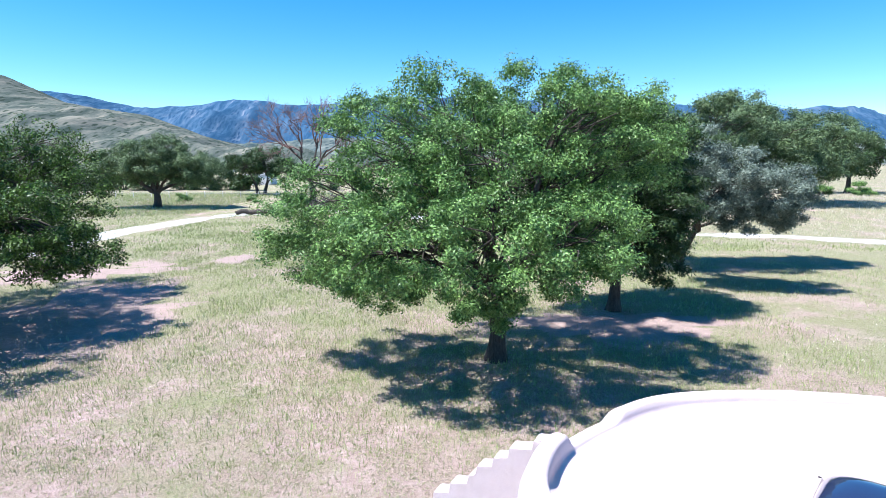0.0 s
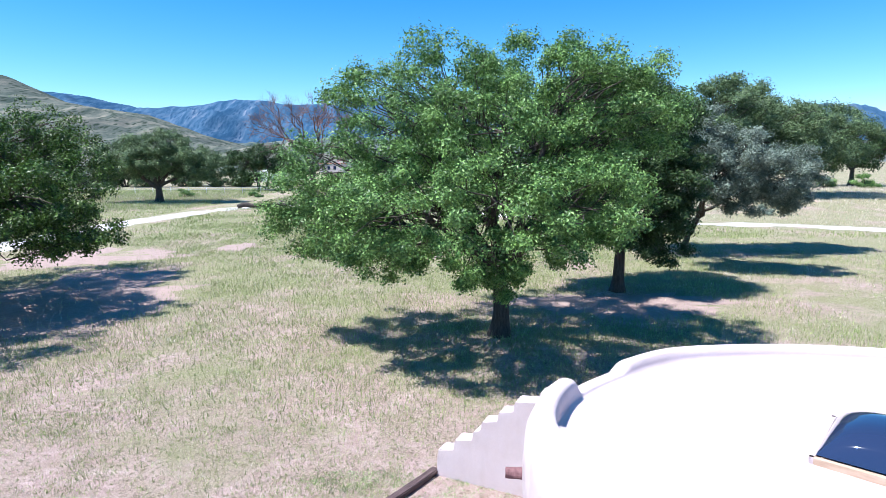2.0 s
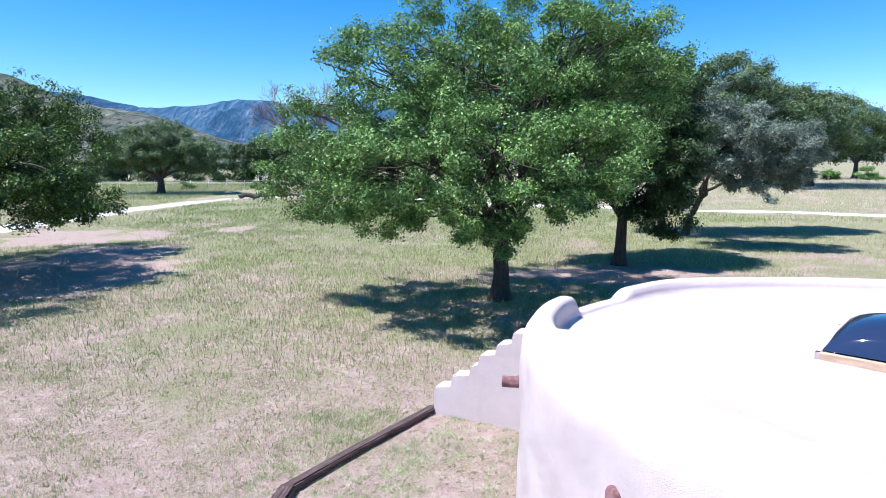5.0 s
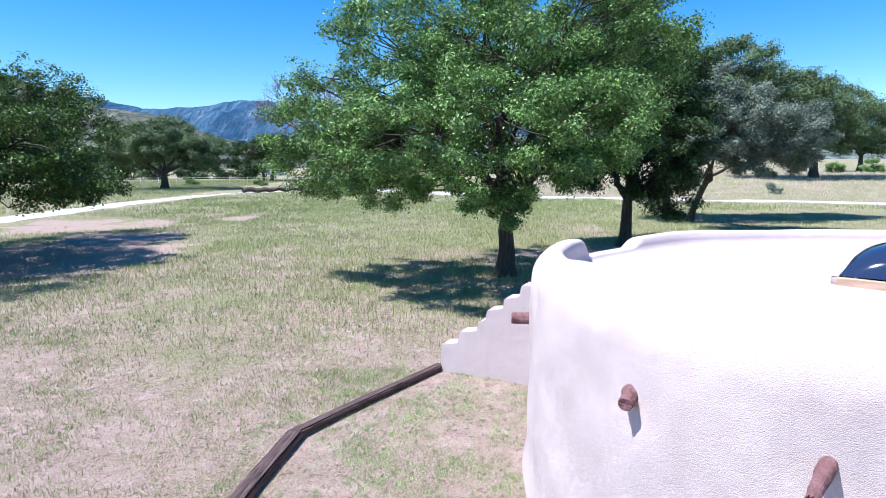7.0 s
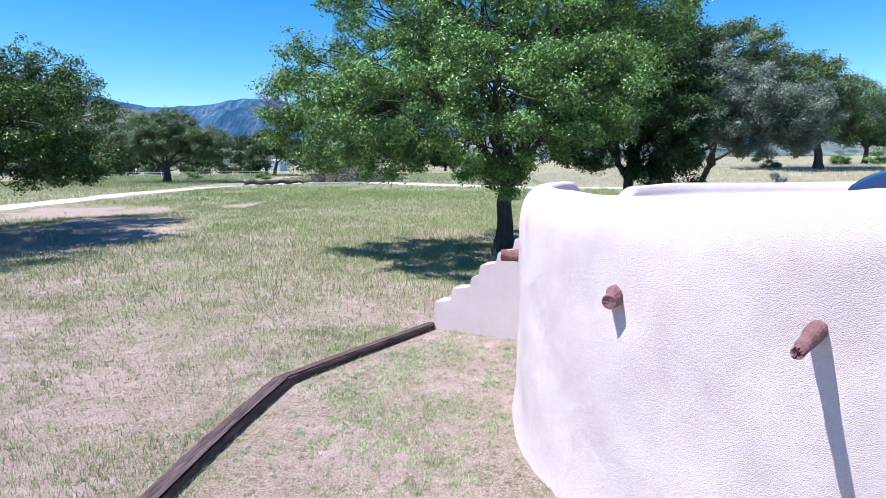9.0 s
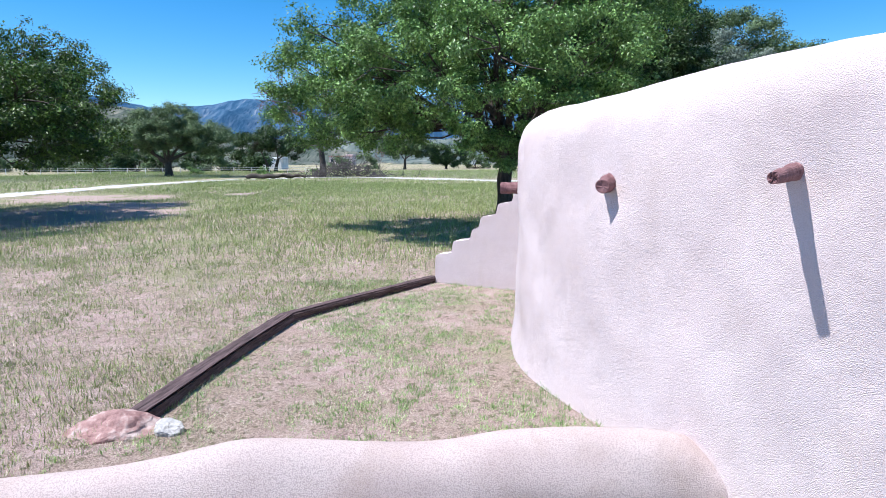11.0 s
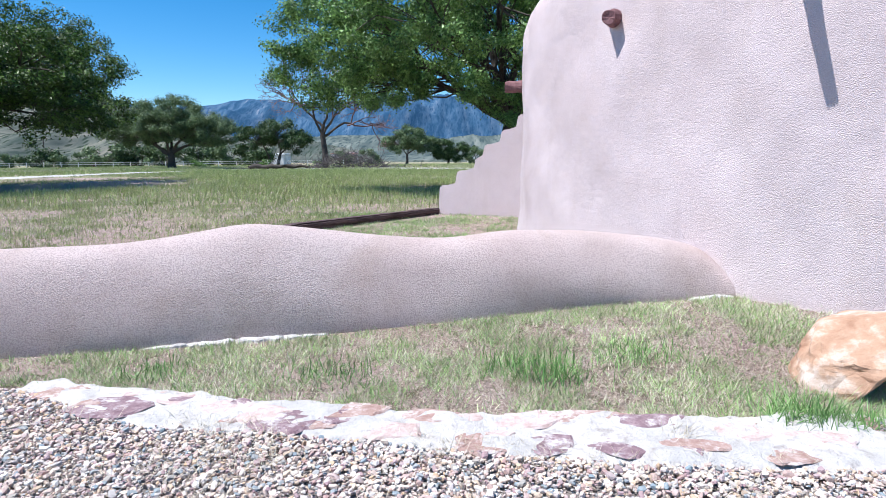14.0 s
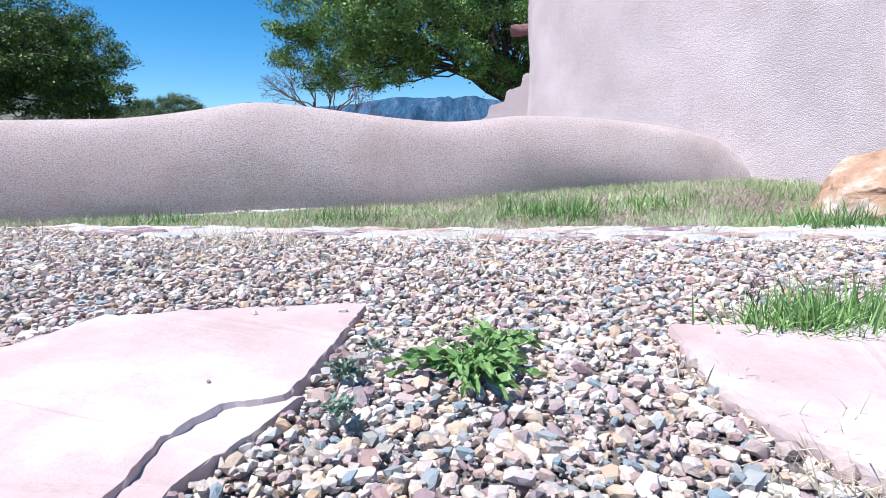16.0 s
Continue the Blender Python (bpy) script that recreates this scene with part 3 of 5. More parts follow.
def build_low_wall():
    xs = np.array([-7.0, -4.5, -2.45, -1.9, -1.58, -1.22, -0.85, -0.5, -0.12, 0.1, 0.28, 0.78, 1.30, 1.60, 1.83])
    zs = np.array([0.50, 0.52, 0.535, 0.54, 0.58, 0.645, 0.60, 0.55, 0.515, 0.53, 0.56, 0.545, 0.485, 0.42, 0.25])
    fx = np.array([-7.0, -4.5, -2.3, -1.34, -0.68, 0.2, 1.0, 1.8, 2.1])
    fy = np.array([1.3, 1.85, 2.34, 2.57, 2.70, 2.87, 3.02, 3.17, 3.23])
    t = np.linspace(-7, 1.92, 240)
    y0, top = np.interp(t, fx, fy), np.interp(t, xs, zs)
    for _ in range(14):
        top[1:-1] = (top[:-2] + 2 * top[1:-1] + top[2:]) / 4
    g = ground_z(t, y0)
    rows = []
    prof = [(0.02, -0.15), (0.0, 0.0), (0.008, 0.25), (0.022, 0.45), (0.05, 0.63), (0.085, 0.77), (0.13, 0.88), (0.185, 0.955), (0.245, 0.995), (0.30, 1.0), (0.355, 0.975), (0.40, 0.91), (0.435, 0.78), (0.455, 0.55), (0.46, 0.3), (0.46, -0.15)]
    for off, q in prof:
        z = np.where(q < 0, g - 0.15, g + (top - g) * q)
        bulge = 0.02 * wobble(t, np.full_like(t, q), 0.3, 1.5) * (0 < q < 0.95)
        rows.append(np.column_stack([t + 0.22 * (off + bulge), y0 + off + bulge, z]))
    v = np.array(rows)
    m, n = v.shape[:2]
    k, j = np.meshgrid(np.arange(m - 1), np.arange(n - 1), indexing="ij")
    k, j = k.ravel(), j.ravel()
    f = np.stack([k * n + j, k * n + j + 1, (k + 1) * n + j + 1, (k + 1) * n + j], 1)
    tagged(new("low_wall", mesh_of("low_wall", v.reshape(-1, 3), f, GARDEN_STUCCO, True)), "low wavy-topped pink stucco garden wall with rounded crest", "wall", kind="structure")
    # exposed footing where soil has washed away
    def footing(x0, x1, name, seed):
        s = np.linspace(x0, x1, 90)
        y = np.interp(s, fx, fy)
        e = np.sin(np.linspace(0, math.pi, 90)) ** 0.5 * np.clip(0.8 + 0.25 * wobble(s, s, 0.03, seed + 2), 0.3, 1)
        w = 0.008 + 0.042 * e * np.clip(0.8 + 0.9 * wobble(s, s, 0.022, seed), 0.05, 1.8)
        gz = ground_z(s, y)
        r = [np.column_stack([s, y + 0.02, gz + 0.026 * e]), np.column_stack([s, y - w * 0.7, gz + 0.02 * e]), np.column_stack([s, y - w, gz + 0.012 * e]), np.column_stack([s, y - w - 0.01, gz - 0.05])]
        vv = np.array(r).reshape(-1, 3)
        ff = [(a * 90 + b, (a + 1) * 90 + b, (a + 1) * 90 + b + 1, a * 90 + b + 1) for a in range(3) for b in range(89)]
        tagged(new(name, mesh_of(name, vv, ff, MORTAR, False)), "crumbling pale footing under the garden wall", "footing", kind="structure")
    footing(-1.62, -0.66, "footing", 1.0)
    footing(1.50, 1.80, "footing", 4.0)


build_low_wall()


def build_skylight():
    """Square domed skylight on a wooden curb, set askew on the roof."""
    sky_light = thing("skylight", (5.02, 6.40, 2.47), "dark acrylic dome skylight on a tan wooden curb", "skylight")
    sky_light.rotation_euler = (0, 0, radians(-41))
    half = 0.70
    for k in range(4):
        bm = bmesh.new()
        bmesh.ops.create_cube(bm, size=1, matrix=Matrix.Rotation(k * math.pi / 2, 4, "Z") @ Matrix.Translation((0, -half, 0.04)) @ Matrix.Diagonal((2 * half + 0.06, 0.06, 0.13, 1)))
        bmesh.ops.bevel(bm, geom=bm.edges[:], offset=0.008, segments=1, affect="EDGES")
        part("curb_board", bm_mesh("curb_board", bm, CURB if k == 0 else STUCCO), sky_light)
    n = 20
    u = np.linspace(-1, 1, n)
    x, y = np.meshgrid(u, u)
    h = (1 - np.abs(x) ** 2.6) ** 0.5 * (1 - np.abs(y) ** 2.6) ** 0.5
    v = np.stack([x * (half - 0.035), y * (half - 0.035), 0.118 + 0.34 * h], -1).reshape(-1, 3)
    i, j = np.meshgrid(np.arange(n - 1), np.arange(n - 1))
    k = (j * n + i).ravel()
    part("dome", mesh_of("dome", v, np.stack([k, k + 1, k + n + 1, k + n], 1), DOME, True), sky_light, "glossy dark blue acrylic dome")
    bm = bmesh.new()
    bmesh.ops.create_grid(bm, x_segments=1, y_segments=1, size=half)
    bmesh.ops.translate(bm, verts=bm.verts, vec=(0, 0, 0.108))
    inner = bmesh.ops.inset_region(bm, faces=bm.faces, thickness=0.10)
    bmesh.ops.delete(bm, geom=[f for f in bm.faces if f.calc_area() > 1], context="FACES")
    bmesh.ops.solidify(bm, geom=bm.faces[:], thickness=0.02)
    part("flange", bm_mesh("flange", bm, WHITE), sky_light, "pale flange under the dome")


build_skylight()


# ---- trees ----
def branch(a, b, r0, r1, rng, n=7, sag=0.12, sides=6):
    a, b = np.asarray(a, float), np.asarray(b, float)
    t = np.linspace(0, 1, n)[:, None]
    p = a + (b - a) * t
    d = np.linalg.norm(b - a)
    bow = rng.normal(0, sag * d, 3)
    p = p + np.sin(t * math.pi) * bow + np.concatenate([[[0, 0, 0]], rng.normal(0, 0.02 * d, (n - 2, 3)), [[0, 0, 0]]])
    return tube(p, np.linspace(r0, r1, n), sides), p


def crown_points(lobes, count, rng, shell=0.55, each=11):
    """Leaf tufts gathered into rounded clumps, the clumps spaced over the outer shell of a union of ellipsoids."""
    lobes = np.asarray(lobes, float)
    vol = (lobes[:, 3] * lobes[:, 4] * lobes[:, 5]) ** (2 / 3)
    tries = count * 2
    which = rng.choice(len(lobes), tries, p=vol / vol.sum())
    d = rng.normal(size=(tries, 3))
    d /= np.linalg.norm(d, axis=1)[:, None]
    r = shell + (1.06 - shell) * rng.uniform(0, 1, tries) ** 0.6
    p = lobes[which, :3] + lobes[which, 3:] * d * r[:, None]
    deep_in = np.min(np.linalg.norm((p[:, None] - lobes[None, :, :3]) / lobes[None, :, 3:], axis=2), axis=1)
    keep = deep_in > shell * 0.9
    p, which = p[keep], which[keep]
    size = np.clip(0.23 * lobes[which, 3:].mean(1), 0.1, 1.3) * rng.uniform(0.7, 1.3, len(p))
    heads = []
    spots = np.empty((0, 3))
    for k in range(len(p)):
        if len(heads) >= count // each:
            break
        if len(heads) == 0 or np.min(np.linalg.norm(spots - p[k], axis=1)) > 0.62 * size[k]:
            heads.append(k)
            spots = p[heads]
    n = len(heads)
    way = rng.normal(size=(n * each, 3))
    way /= np.linalg.norm(way, axis=1)[:, None]
    way[:, 2] = 0.75 * way[:, 2] + 0.22
    reach = np.repeat(size[heads], each) * rng.uniform(0.45, 1.08, n * each)
    tips = np.repeat(spots, each, 0) + way * reach[:, None] * np.array([1, 1, 0.8])
    return tips, np.repeat(which[heads], each), way


def leaf_cloud(centres, per, spread, size, rng, way, kite=False):
    n = len(centres) * per
    off = rng.normal(0, 1, (n, 3)) * spread * np.array([1, 1, 0.7])
    p = np.repeat(centres, per, 0) + off
    lift = off / (np.linalg.norm(off, axis=1)[:, None] + 1e-6)
    nor = rng.normal(0, 0.45, (n, 3)) + np.repeat(way, per, 0) * 0.6 + lift * 0.3 + np.array([0, 0, 0.4])
    nor /= np.linalg.norm(nor, axis=1)[:, None]
    ax = np.cross(nor, rng.normal(size=(n, 3)))
    ax /= np.linalg.norm(ax, axis=1)[:, None] + 1e-6
    sd = np.cross(nor, ax)
    ln = (size * rng.uniform(0.6, 1.25, n))[:, None]
    w = ln * rng.uniform(0.22, 0.33, n)[:, None]
    if kite:
        fold = nor * w * 0.35
        v = np.stack([p - ax * ln * 0.5, p + sd * w * 0.95 + fold, p + ax * ln * 0.5, p - sd * w * 0.95 + fold], 1).reshape(-1, 3)
        return v, np.arange(4 * n).reshape(-1, 4)
    v = np.stack([p - ax * ln * 0.35 - sd * w, p - ax * ln * 0.35 + sd * w, p + ax * ln * 0.65], 1).reshape(-1, 3)
    return v, np.arange(3 * n).reshape(-1, 3)


def tree(name, base, lobes, stems, leaf, label, seed, clusters=900, per=60, spread=0.33, leaf_size=0.11, trunk_r=0.28, shell=0.55, twigs=0.3, category="tree", group="", bark=None, kite=False):
    """stems: for each trunk, the points from foot to crotch. Lobes are relative to the base."""
    rng = np.random.default_rng(seed)
    bark = bark or BARK
    z0 = float(ground_z(base[0], base[1]))
    root = thing(name, (base[0], base[1], z0), label, category, group)
    crotches = []
    for stem in stems:
        p = np.asarray(stem, float)
        s = np.linspace(0, 1, 12)
        q = np.stack([np.interp(s, np.linspace(0, 1, len(p)), p[:, k]) for k in range(3)], 1)
        r = trunk_r * (1 - 0.28 * s) * (1 + 0.55 * np.exp(-s * 9))
        q[0, 2] -= 0.15
        v, f = tube(q, r, 14)
        a = np.arctan2(v[:, 1] - q[0, 1], v[:, 0] - q[0, 0])
        v[:, :2] += (v[:, :2] - np.repeat(q[:, :2], 14, 0)) * (0.10 * np.sin(5 * a + seed) + 0.05 * np.sin(11 * a))[:, None]
        part("trunk", mesh_of("trunk", v, f, bark, True), root)
        crotches.append(q[-1])
    pts, which, way = crown_points(lobes, clusters, rng, shell)
    lob = np.asarray(lobes, float)
    woods = []
    limb_ends = []
    big = [k for k in range(len(lob)) if lob[k, 5] > 0.95 or len(lob) < 4]
    for k, l in enumerate(lob):
        if k not in big:
            l = lob[min(big, key=lambda j: np.linalg.norm(lob[j, :3] - lob[k, :3]))]
        c = min(crotches, key=lambda q: np.linalg.norm(q - l[:3]))
        start = c - np.array([0, 0, 0.15])
        (g, path) = branch(start, l[:3] * np.array([0.8, 0.8, 1.0]) + np.array([0, 0, 0.2]), trunk_r * (0.5 if l[5] > 1.0 else 0.25), trunk_r * 0.12, rng, 9, 0.035, 8)
        if k in big:
            part("limb", mesh_of("limb", g[0], g[1], bark, True), root)
        limb_ends.append(path)
    for p, k in zip(pts, which):
        if rng.uniform() < twigs:
            path = limb_ends[k]
            a = path[rng.integers(4, len(path))]
            g, _ = branch(a, p, trunk_r * 0.11, 0.008, rng, 5, 0.1, 4)
            woods.append(g)
    if woods:
        v, f = joined(woods)
        part("twig", mesh_of("twig", v, f, bark, True), root, kind="stuff")
    v, f = leaf_cloud(pts, per, spread, leaf_size, rng, way, kite)
    part("crown", mesh_of("crown", v, f, leaf), root, kind="stuff")
    return root


# bright oak on the lawn before the house
tree("oak_tree", (1.55, 19.4), [
    (-1.9, 0.4, 8.0, 2.0, 2.5, 2.0), (1.8, 0.6, 8.0, 2.3, 2.6, 2.05), (-3.6, 0.0, 6.9, 2.2, 2.5, 1.9), (-5.3, -0.2, 5.1, 2.1, 2.4, 1.6), (-5.5, 0.2, 3.9, 2.1, 2.4, 1.2), (-2.7, -4.2, 4.5, 1.9, 1.9, 1.3), (-4.1, -2.4, 4.3, 1.8, 2.0, 1.3),
    (-0.7, -5.0, 4.7, 1.8, 1.7, 1.2), (1.7, -4.6, 4.6, 1.8, 1.8, 1.2), (3.6, -0.4, 7.1, 2.0, 2.5, 1.9), (3.0, 0.3, 4.9, 1.4, 2.2, 1.5), (0.0, 3.6, 6.2, 3.5, 2.4, 2.3), (2.0, -3.0, 4.7, 1.5, 1.8, 1.3),
    (-1.3, -3.9, 3.2, 0.9, 0.9, 0.6), (-3.4, -2.6, 3.2, 1.5, 1.5, 0.6), (0.6, -3.4, 3.3, 1.1, 1.0, 0.6), (-0.1, -2.4, 6.5, 2.3, 2.0, 1.7), (-2.6, -2.4, 5.4, 1.5, 1.6, 1.2), (-0.4, -2.9, 2.7, 0.8, 0.8, 0.7), (3.1, 0.1, 6.4, 1.6, 2.0, 1.5), (3.0, 0.3, 7.5, 1.6, 2.1, 1.5), (2.5, -1.4, 8.0, 1.7, 1.8, 1.5)],
    [[(0, 0, 0), (0.05, 0, 0.8), (0.0, 0.05, 1.6), (0.12, 0.0, 2.3)]], LEAF_A, "spreading bright green oak with a furrowed dark trunk", 11,
    clusters=8000, per=38, spread=0.125, leaf_size=0.094, trunk_r=0.30, shell=0.55, twigs=0.06, kite=True)
tree("oak_tree", (7.5, 26.4), [
    (-0.6, 0.0, 7.3, 2.7, 2.8, 2.4), (1.2, -0.6, 5.2, 1.9, 2.3, 1.9), (1.0, -0.6, 3.4, 1.6, 1.9, 1.4), (-2.2, -0.3, 4.6, 2.2, 2.5, 1.9), (0.4, 1.6, 7.9, 2.1, 2.3, 2.0), (1.6, 0, 7.2, 1.6, 2, 1.8), (-2.8, 0, 7.2, 2.1, 2.2, 1.9), (1.9, -0.3, 3.0, 1.2, 1.5, 1.6)],
    [[(0, 0, 0), (0.03, 0, 0.9), (0.05, 0, 2.2)]], LEAF_B, "dense dark green oak with low hanging foliage", 12, clusters=4600, per=40, twigs=0.06, spread=0.16, leaf_size=0.12, trunk_r=0.28, shell=0.5)
tree("oak_tree", (13.4, 37.8), [
    (0.6, 0, 7.4, 2.6, 3.0, 2.2), (3.0, -1.4, 8.7, 2.3, 2.6, 1.9), (5.4, 0.0, 7.2, 2.4, 2.8, 2.0), (7.6, 0.4, 7.4, 2.3, 2.6, 1.8), (9.2, 0.8, 6.0, 2.0, 2.4, 1.5), (-1.4, -0.4, 6.2, 2.6, 3.0, 2.4), (3.4, 0.6, 5.6, 2.4, 2.4, 1.6)],
    [[(0, 0, 0), (-0.15, 0, 1.0), (-0.3, 0, 2.8)]], LEAF_F, "broad olive-green oak with a dark straight trunk", 13, clusters=3400, per=40, twigs=0.08, spread=0.2, leaf_size=0.14, trunk_r=0.27, shell=0.5)
tree("oak_tree", (14.5, 37.0), [
    (-2.0, -5.4, 7.0, 1.8, 2.0, 1.7), (0.6, -6.4, 5.9, 2.0, 2.0, 1.7), (2.2, -6.4, 5.2, 1.7, 2.0, 1.5), (-0.8, -5.6, 5.0, 2.0, 1.8, 1.4), (0.8, -5.6, 3.8, 1.4, 1.5, 0.9), (2.8, -6.2, 4.2, 1.0, 1.2, 0.9)],
    [[(0, 0, 0), (0.15, -0.2, 1.0), (0.55, -0.9, 2.6)]], LEAF_C, "leaning oak with drooping grey-green foliage", 27, clusters=2200, per=40, twigs=0.1, spread=0.16, leaf_size=0.11, trunk_r=0.22, shell=0.45)
tree("oak_tree", (43.6, 74.0), [
    (-4.0, 0, 8.5, 5.0, 4.5, 3.0), (1.2, 0, 8.2, 4.6, 4.5, 3.0), (5.6, 0.5, 7.2, 3.0, 3.6, 2.9), (-7.5, 1, 7.0, 4.5, 4.0, 3.4), (3.0, -1.5, 5.0, 3.0, 2.5, 2.0), (-3.0, -2.0, 5.2, 3.6, 2.5, 2.2), (-8.0, 2, 10.8, 4.4, 4.0, 2.8)],
    [[(0.3, 0, 0), (0.2, 0, 1.6), (-0.2, 0, 3.2)]], LEAF_F, "broad olive-green oak standing in pale grass", 14, clusters=2200, per=50, twigs=0.1, spread=0.38, leaf_size=0.23, trunk_r=0.5, shell=0.5)
tree("oak_tree", (-21.8, 24.0), [
    (5.9, -2.0, 4.4, 2.5, 3.0, 1.5), (7.1, -1.8, 3.3, 1.7, 2.2, 0.9), (2.2, 3.5, 5.5, 2.9, 3.5, 1.8), (-0.4, 5.0, 6.6, 3.7, 4.0, 2.0), (-0.8, -1.0, 6.7, 3.9, 4.4, 2.0), (5.0, -7.0, 4.4, 2.8, 2.8, 1.7), (0.0, -7.0, 5.0, 4.0, 3.0, 2.0),
    (-5.0, 0.0, 6.0, 4.0, 5.0, 2.5), (2.2, -3.0, 5.5, 3.1, 3.3, 1.7), (5.0, -1.0, 3.0, 2.6, 3.6, 0.8), (3.0, -1.0, 4.2, 3.0, 3.5, 1.4)],
    [[(0, 0, 0), (-0.1, 0, 1.0), (0.1, 0, 2.5)]], LEAF_D, "large round green oak shading the lawn", 15, clusters=7200, per=27, twigs=0.05, spread=0.15, leaf_size=0.13, trunk_r=0.42, shell=0.42, kite=True)
tree("oak_tree", (-43.4, 86.0), [
    (-4.5, 0, 6.2, 4.2, 4.0, 2.3), (0.0, 0, 7.6, 4.6, 4.2, 2.7), (5.0, 0, 6.0, 4.0, 4.0, 2.3), (-7.0, 0, 5.0, 2.6, 2.8, 1.5), (7.5, 0, 4.9, 2.4, 2.6, 1.5), (0, -3, 6.0, 4.0, 2.2, 2.0)],
    [[(0, 0, 0), (0.1, 0, 1.3), (0, 0, 2.3)]], LEAF_F, "wide-crowned dark oak beside the driveway", 16, clusters=2200, per=48, twigs=0.1, spread=0.34, leaf_size=0.23, trunk_r=0.55, shell=0.5)


# ---- far trees, brush, fence and houses ----
tree("oak_tree", (-39.0, 120.0), [(-3.5, 0, 5.4, 3.6, 3.4, 2.6), (1.0, 0, 6.6, 4.0, 3.6, 2.8), (4.8, 0, 4.6, 3.0, 3.0, 2.4)],
     [[(-0.6, 0, 0), (-0.8, 0, 1.2), (-1.2, 0, 2.6)], [(0.8, 0, 0), (1.0, 0, 1.2), (1.4, 0, 2.6)]], LEAF_B, "dark dense oak behind the brush pile", 21, clusters=700, per=36, spread=0.45, leaf_size=0.36, trunk_r=0.35)
tree("oak_tree", (-14.5, 150.0), [(-3.0, 0, 5.2, 3.6, 3.2, 2.4), (1.5, 0, 6.6, 4.0, 3.6, 2.8), (4.4, 0, 5.0, 3.0, 3.0, 2.2)],
     [[(0, 0, 0), (0.1, 0, 1.2), (0.1, 0, 2.6)]], LEAF_F, "far round oak in the meadow", 22, clusters=600, per=34, spread=0.5, leaf_size=0.42, trunk_r=0.35)
tree("oak_tree", (-4.0, 152.0), [(-1.0, 0, 3.6, 3.2, 3.0, 2.4), (2.4, 0, 3.0, 2.6, 2.6, 2.0)],
     [[(0, 0, 0), (0.1, 0, 0.8), (0.1, 0, 1.4)]], LEAF_B, "far low oak in the meadow", 23, clusters=420, per=34, spread=0.5, leaf_size=0.42, trunk_r=0.3)
tree("oak_tree", (64.0, 96.0), [(0, 0, 6.4, 4.2, 4.0, 3.2), (3.6, 0, 5.6, 3.4, 3.4, 2.6), (-3.8, 0, 6.6, 3.8, 3.4, 2.8)],
     [[(0, 0, 0), (0.1, 0, 1.2), (0.1, 0, 2.6)]], LEAF_B, "far green oak beyond the pale field", 24, clusters=600, per=36, spread=0.5, leaf_size=0.36, trunk_r=0.4)


def bare_tree(base):
    """A leafless tree: trunk, limbs and several orders of forks."""
    rng = np.random.default_rng(31)
    root = thing("bare_tree", (base[0], base[1], float(ground_z(*base))), "leafless dead tree with reddish grey twigs", "tree")
    v, f = tube(np.array([(0, 0, -0.2), (0.1, 0, 1.5), (-0.15, 0.1, 3.4), (0.0, 0, 4.6)]), [0.42, 0.32, 0.28, 0.2], 10)
    part("trunk", mesh_of("trunk", v, f, BARK, True), root)
    fine = []

    def fork(p, way, length, r, depth):
        end = p + way * length
        g, _ = branch(p, end, r, r * 0.6, rng, 6, 0.07, 5 if depth < 3 else 3)
        if depth < 2:
            part("limb", mesh_of("limb", g[0], g[1], DEADWOOD if depth else BARK, True), root)
        else:
            fine.append(g)
        if depth < 5:
            for _ in range(4 if depth == 3 else 3):
                w = way + rng.normal(0, 0.55, 3) + np.array([0, 0, 0.12])
                w /= np.linalg.norm(w)
                fork(p + way * length * rng.uniform(0.6, 1.0), w, length * rng.uniform(0.55, 0.8), r * 0.58, depth + 1)
    for way in ((-0.75, 0, 0.75), (0.2, 0.2, 1.0), (0.95, 0.1, 0.42), (-0.3, -0.3, 1.0), (0.6, -0.2, 0.8)):
        w = np.array(way) / np.linalg.norm(way)
        fork(np.array([0, 0, 3.2 + rng.uniform(0, 1.2)]), w, 3.4, 0.16, 0)
    v, f = joined(fine)
    part("twig", mesh_of("twig", v, f, DEADWOOD, False), root, kind="stuff")
    root.scale = (1.25, 1.25, 1.32)


bare_tree((-19.6, 82.5))


def brush_pile():
    rng = np.random.default_rng(32)
    pile = []
    for _ in range(420):
        c = np.array([rng.normal(0, 3.2), rng.normal(0, 1.0), 0.1])
        h = 2.6 * math.exp(-(c[0] / 3.4) ** 2)
        w = rng.normal(0, 1, 3)
        w[2] = abs(w[2]) * 0.7
        w /= np.linalg.norm(w)
        p = c + np.array([0, 0, rng.uniform(0, 0.75) * h])
        g, _ = branch(p, p + w * rng.uniform(0.8, 2.6), rng.uniform(0.02, 0.06), 0.012, rng, 5, 0.12, 4)
        pile.append(g)
    v, f = joined(pile)
    v[:, 2] = np.maximum(v[:, 2], 0.0)
    ob = tagged(new("brush_pile", mesh_of("brush_pile", v, f, GREYWOOD, False)), "heap of grey cut branches on the grass", "brush pile", kind="stuff")
    ob.location = (-15.8, 80.0, 0.0)


brush_pile()


def fallen_log(place, way, length, radius, seed):
    rng = np.random.default_rng(seed)
    w = np.array(way) / np.linalg.norm(way)
    t = np.linspace(0, length, 14)
    p = w[None] * t[:, None] + np.column_stack([np.zeros(14), 0.3 * np.sin(t * 1.3), radius * 0.8 + 0.22 * np.sin(t * 1.7) ** 2])
    v, f = tube(p, radius * (1 - 0.5 * t / length) * rng.uniform(0.85, 1.15, 14), 9)
    v += rng.normal(0, 0.06, v.shape)
    ob = tagged(new("fallen_log", mesh_of("fallen_log", v, f, BARK, True)), "long weathered brown log lying by the driveway", "log")
    ob.location = place


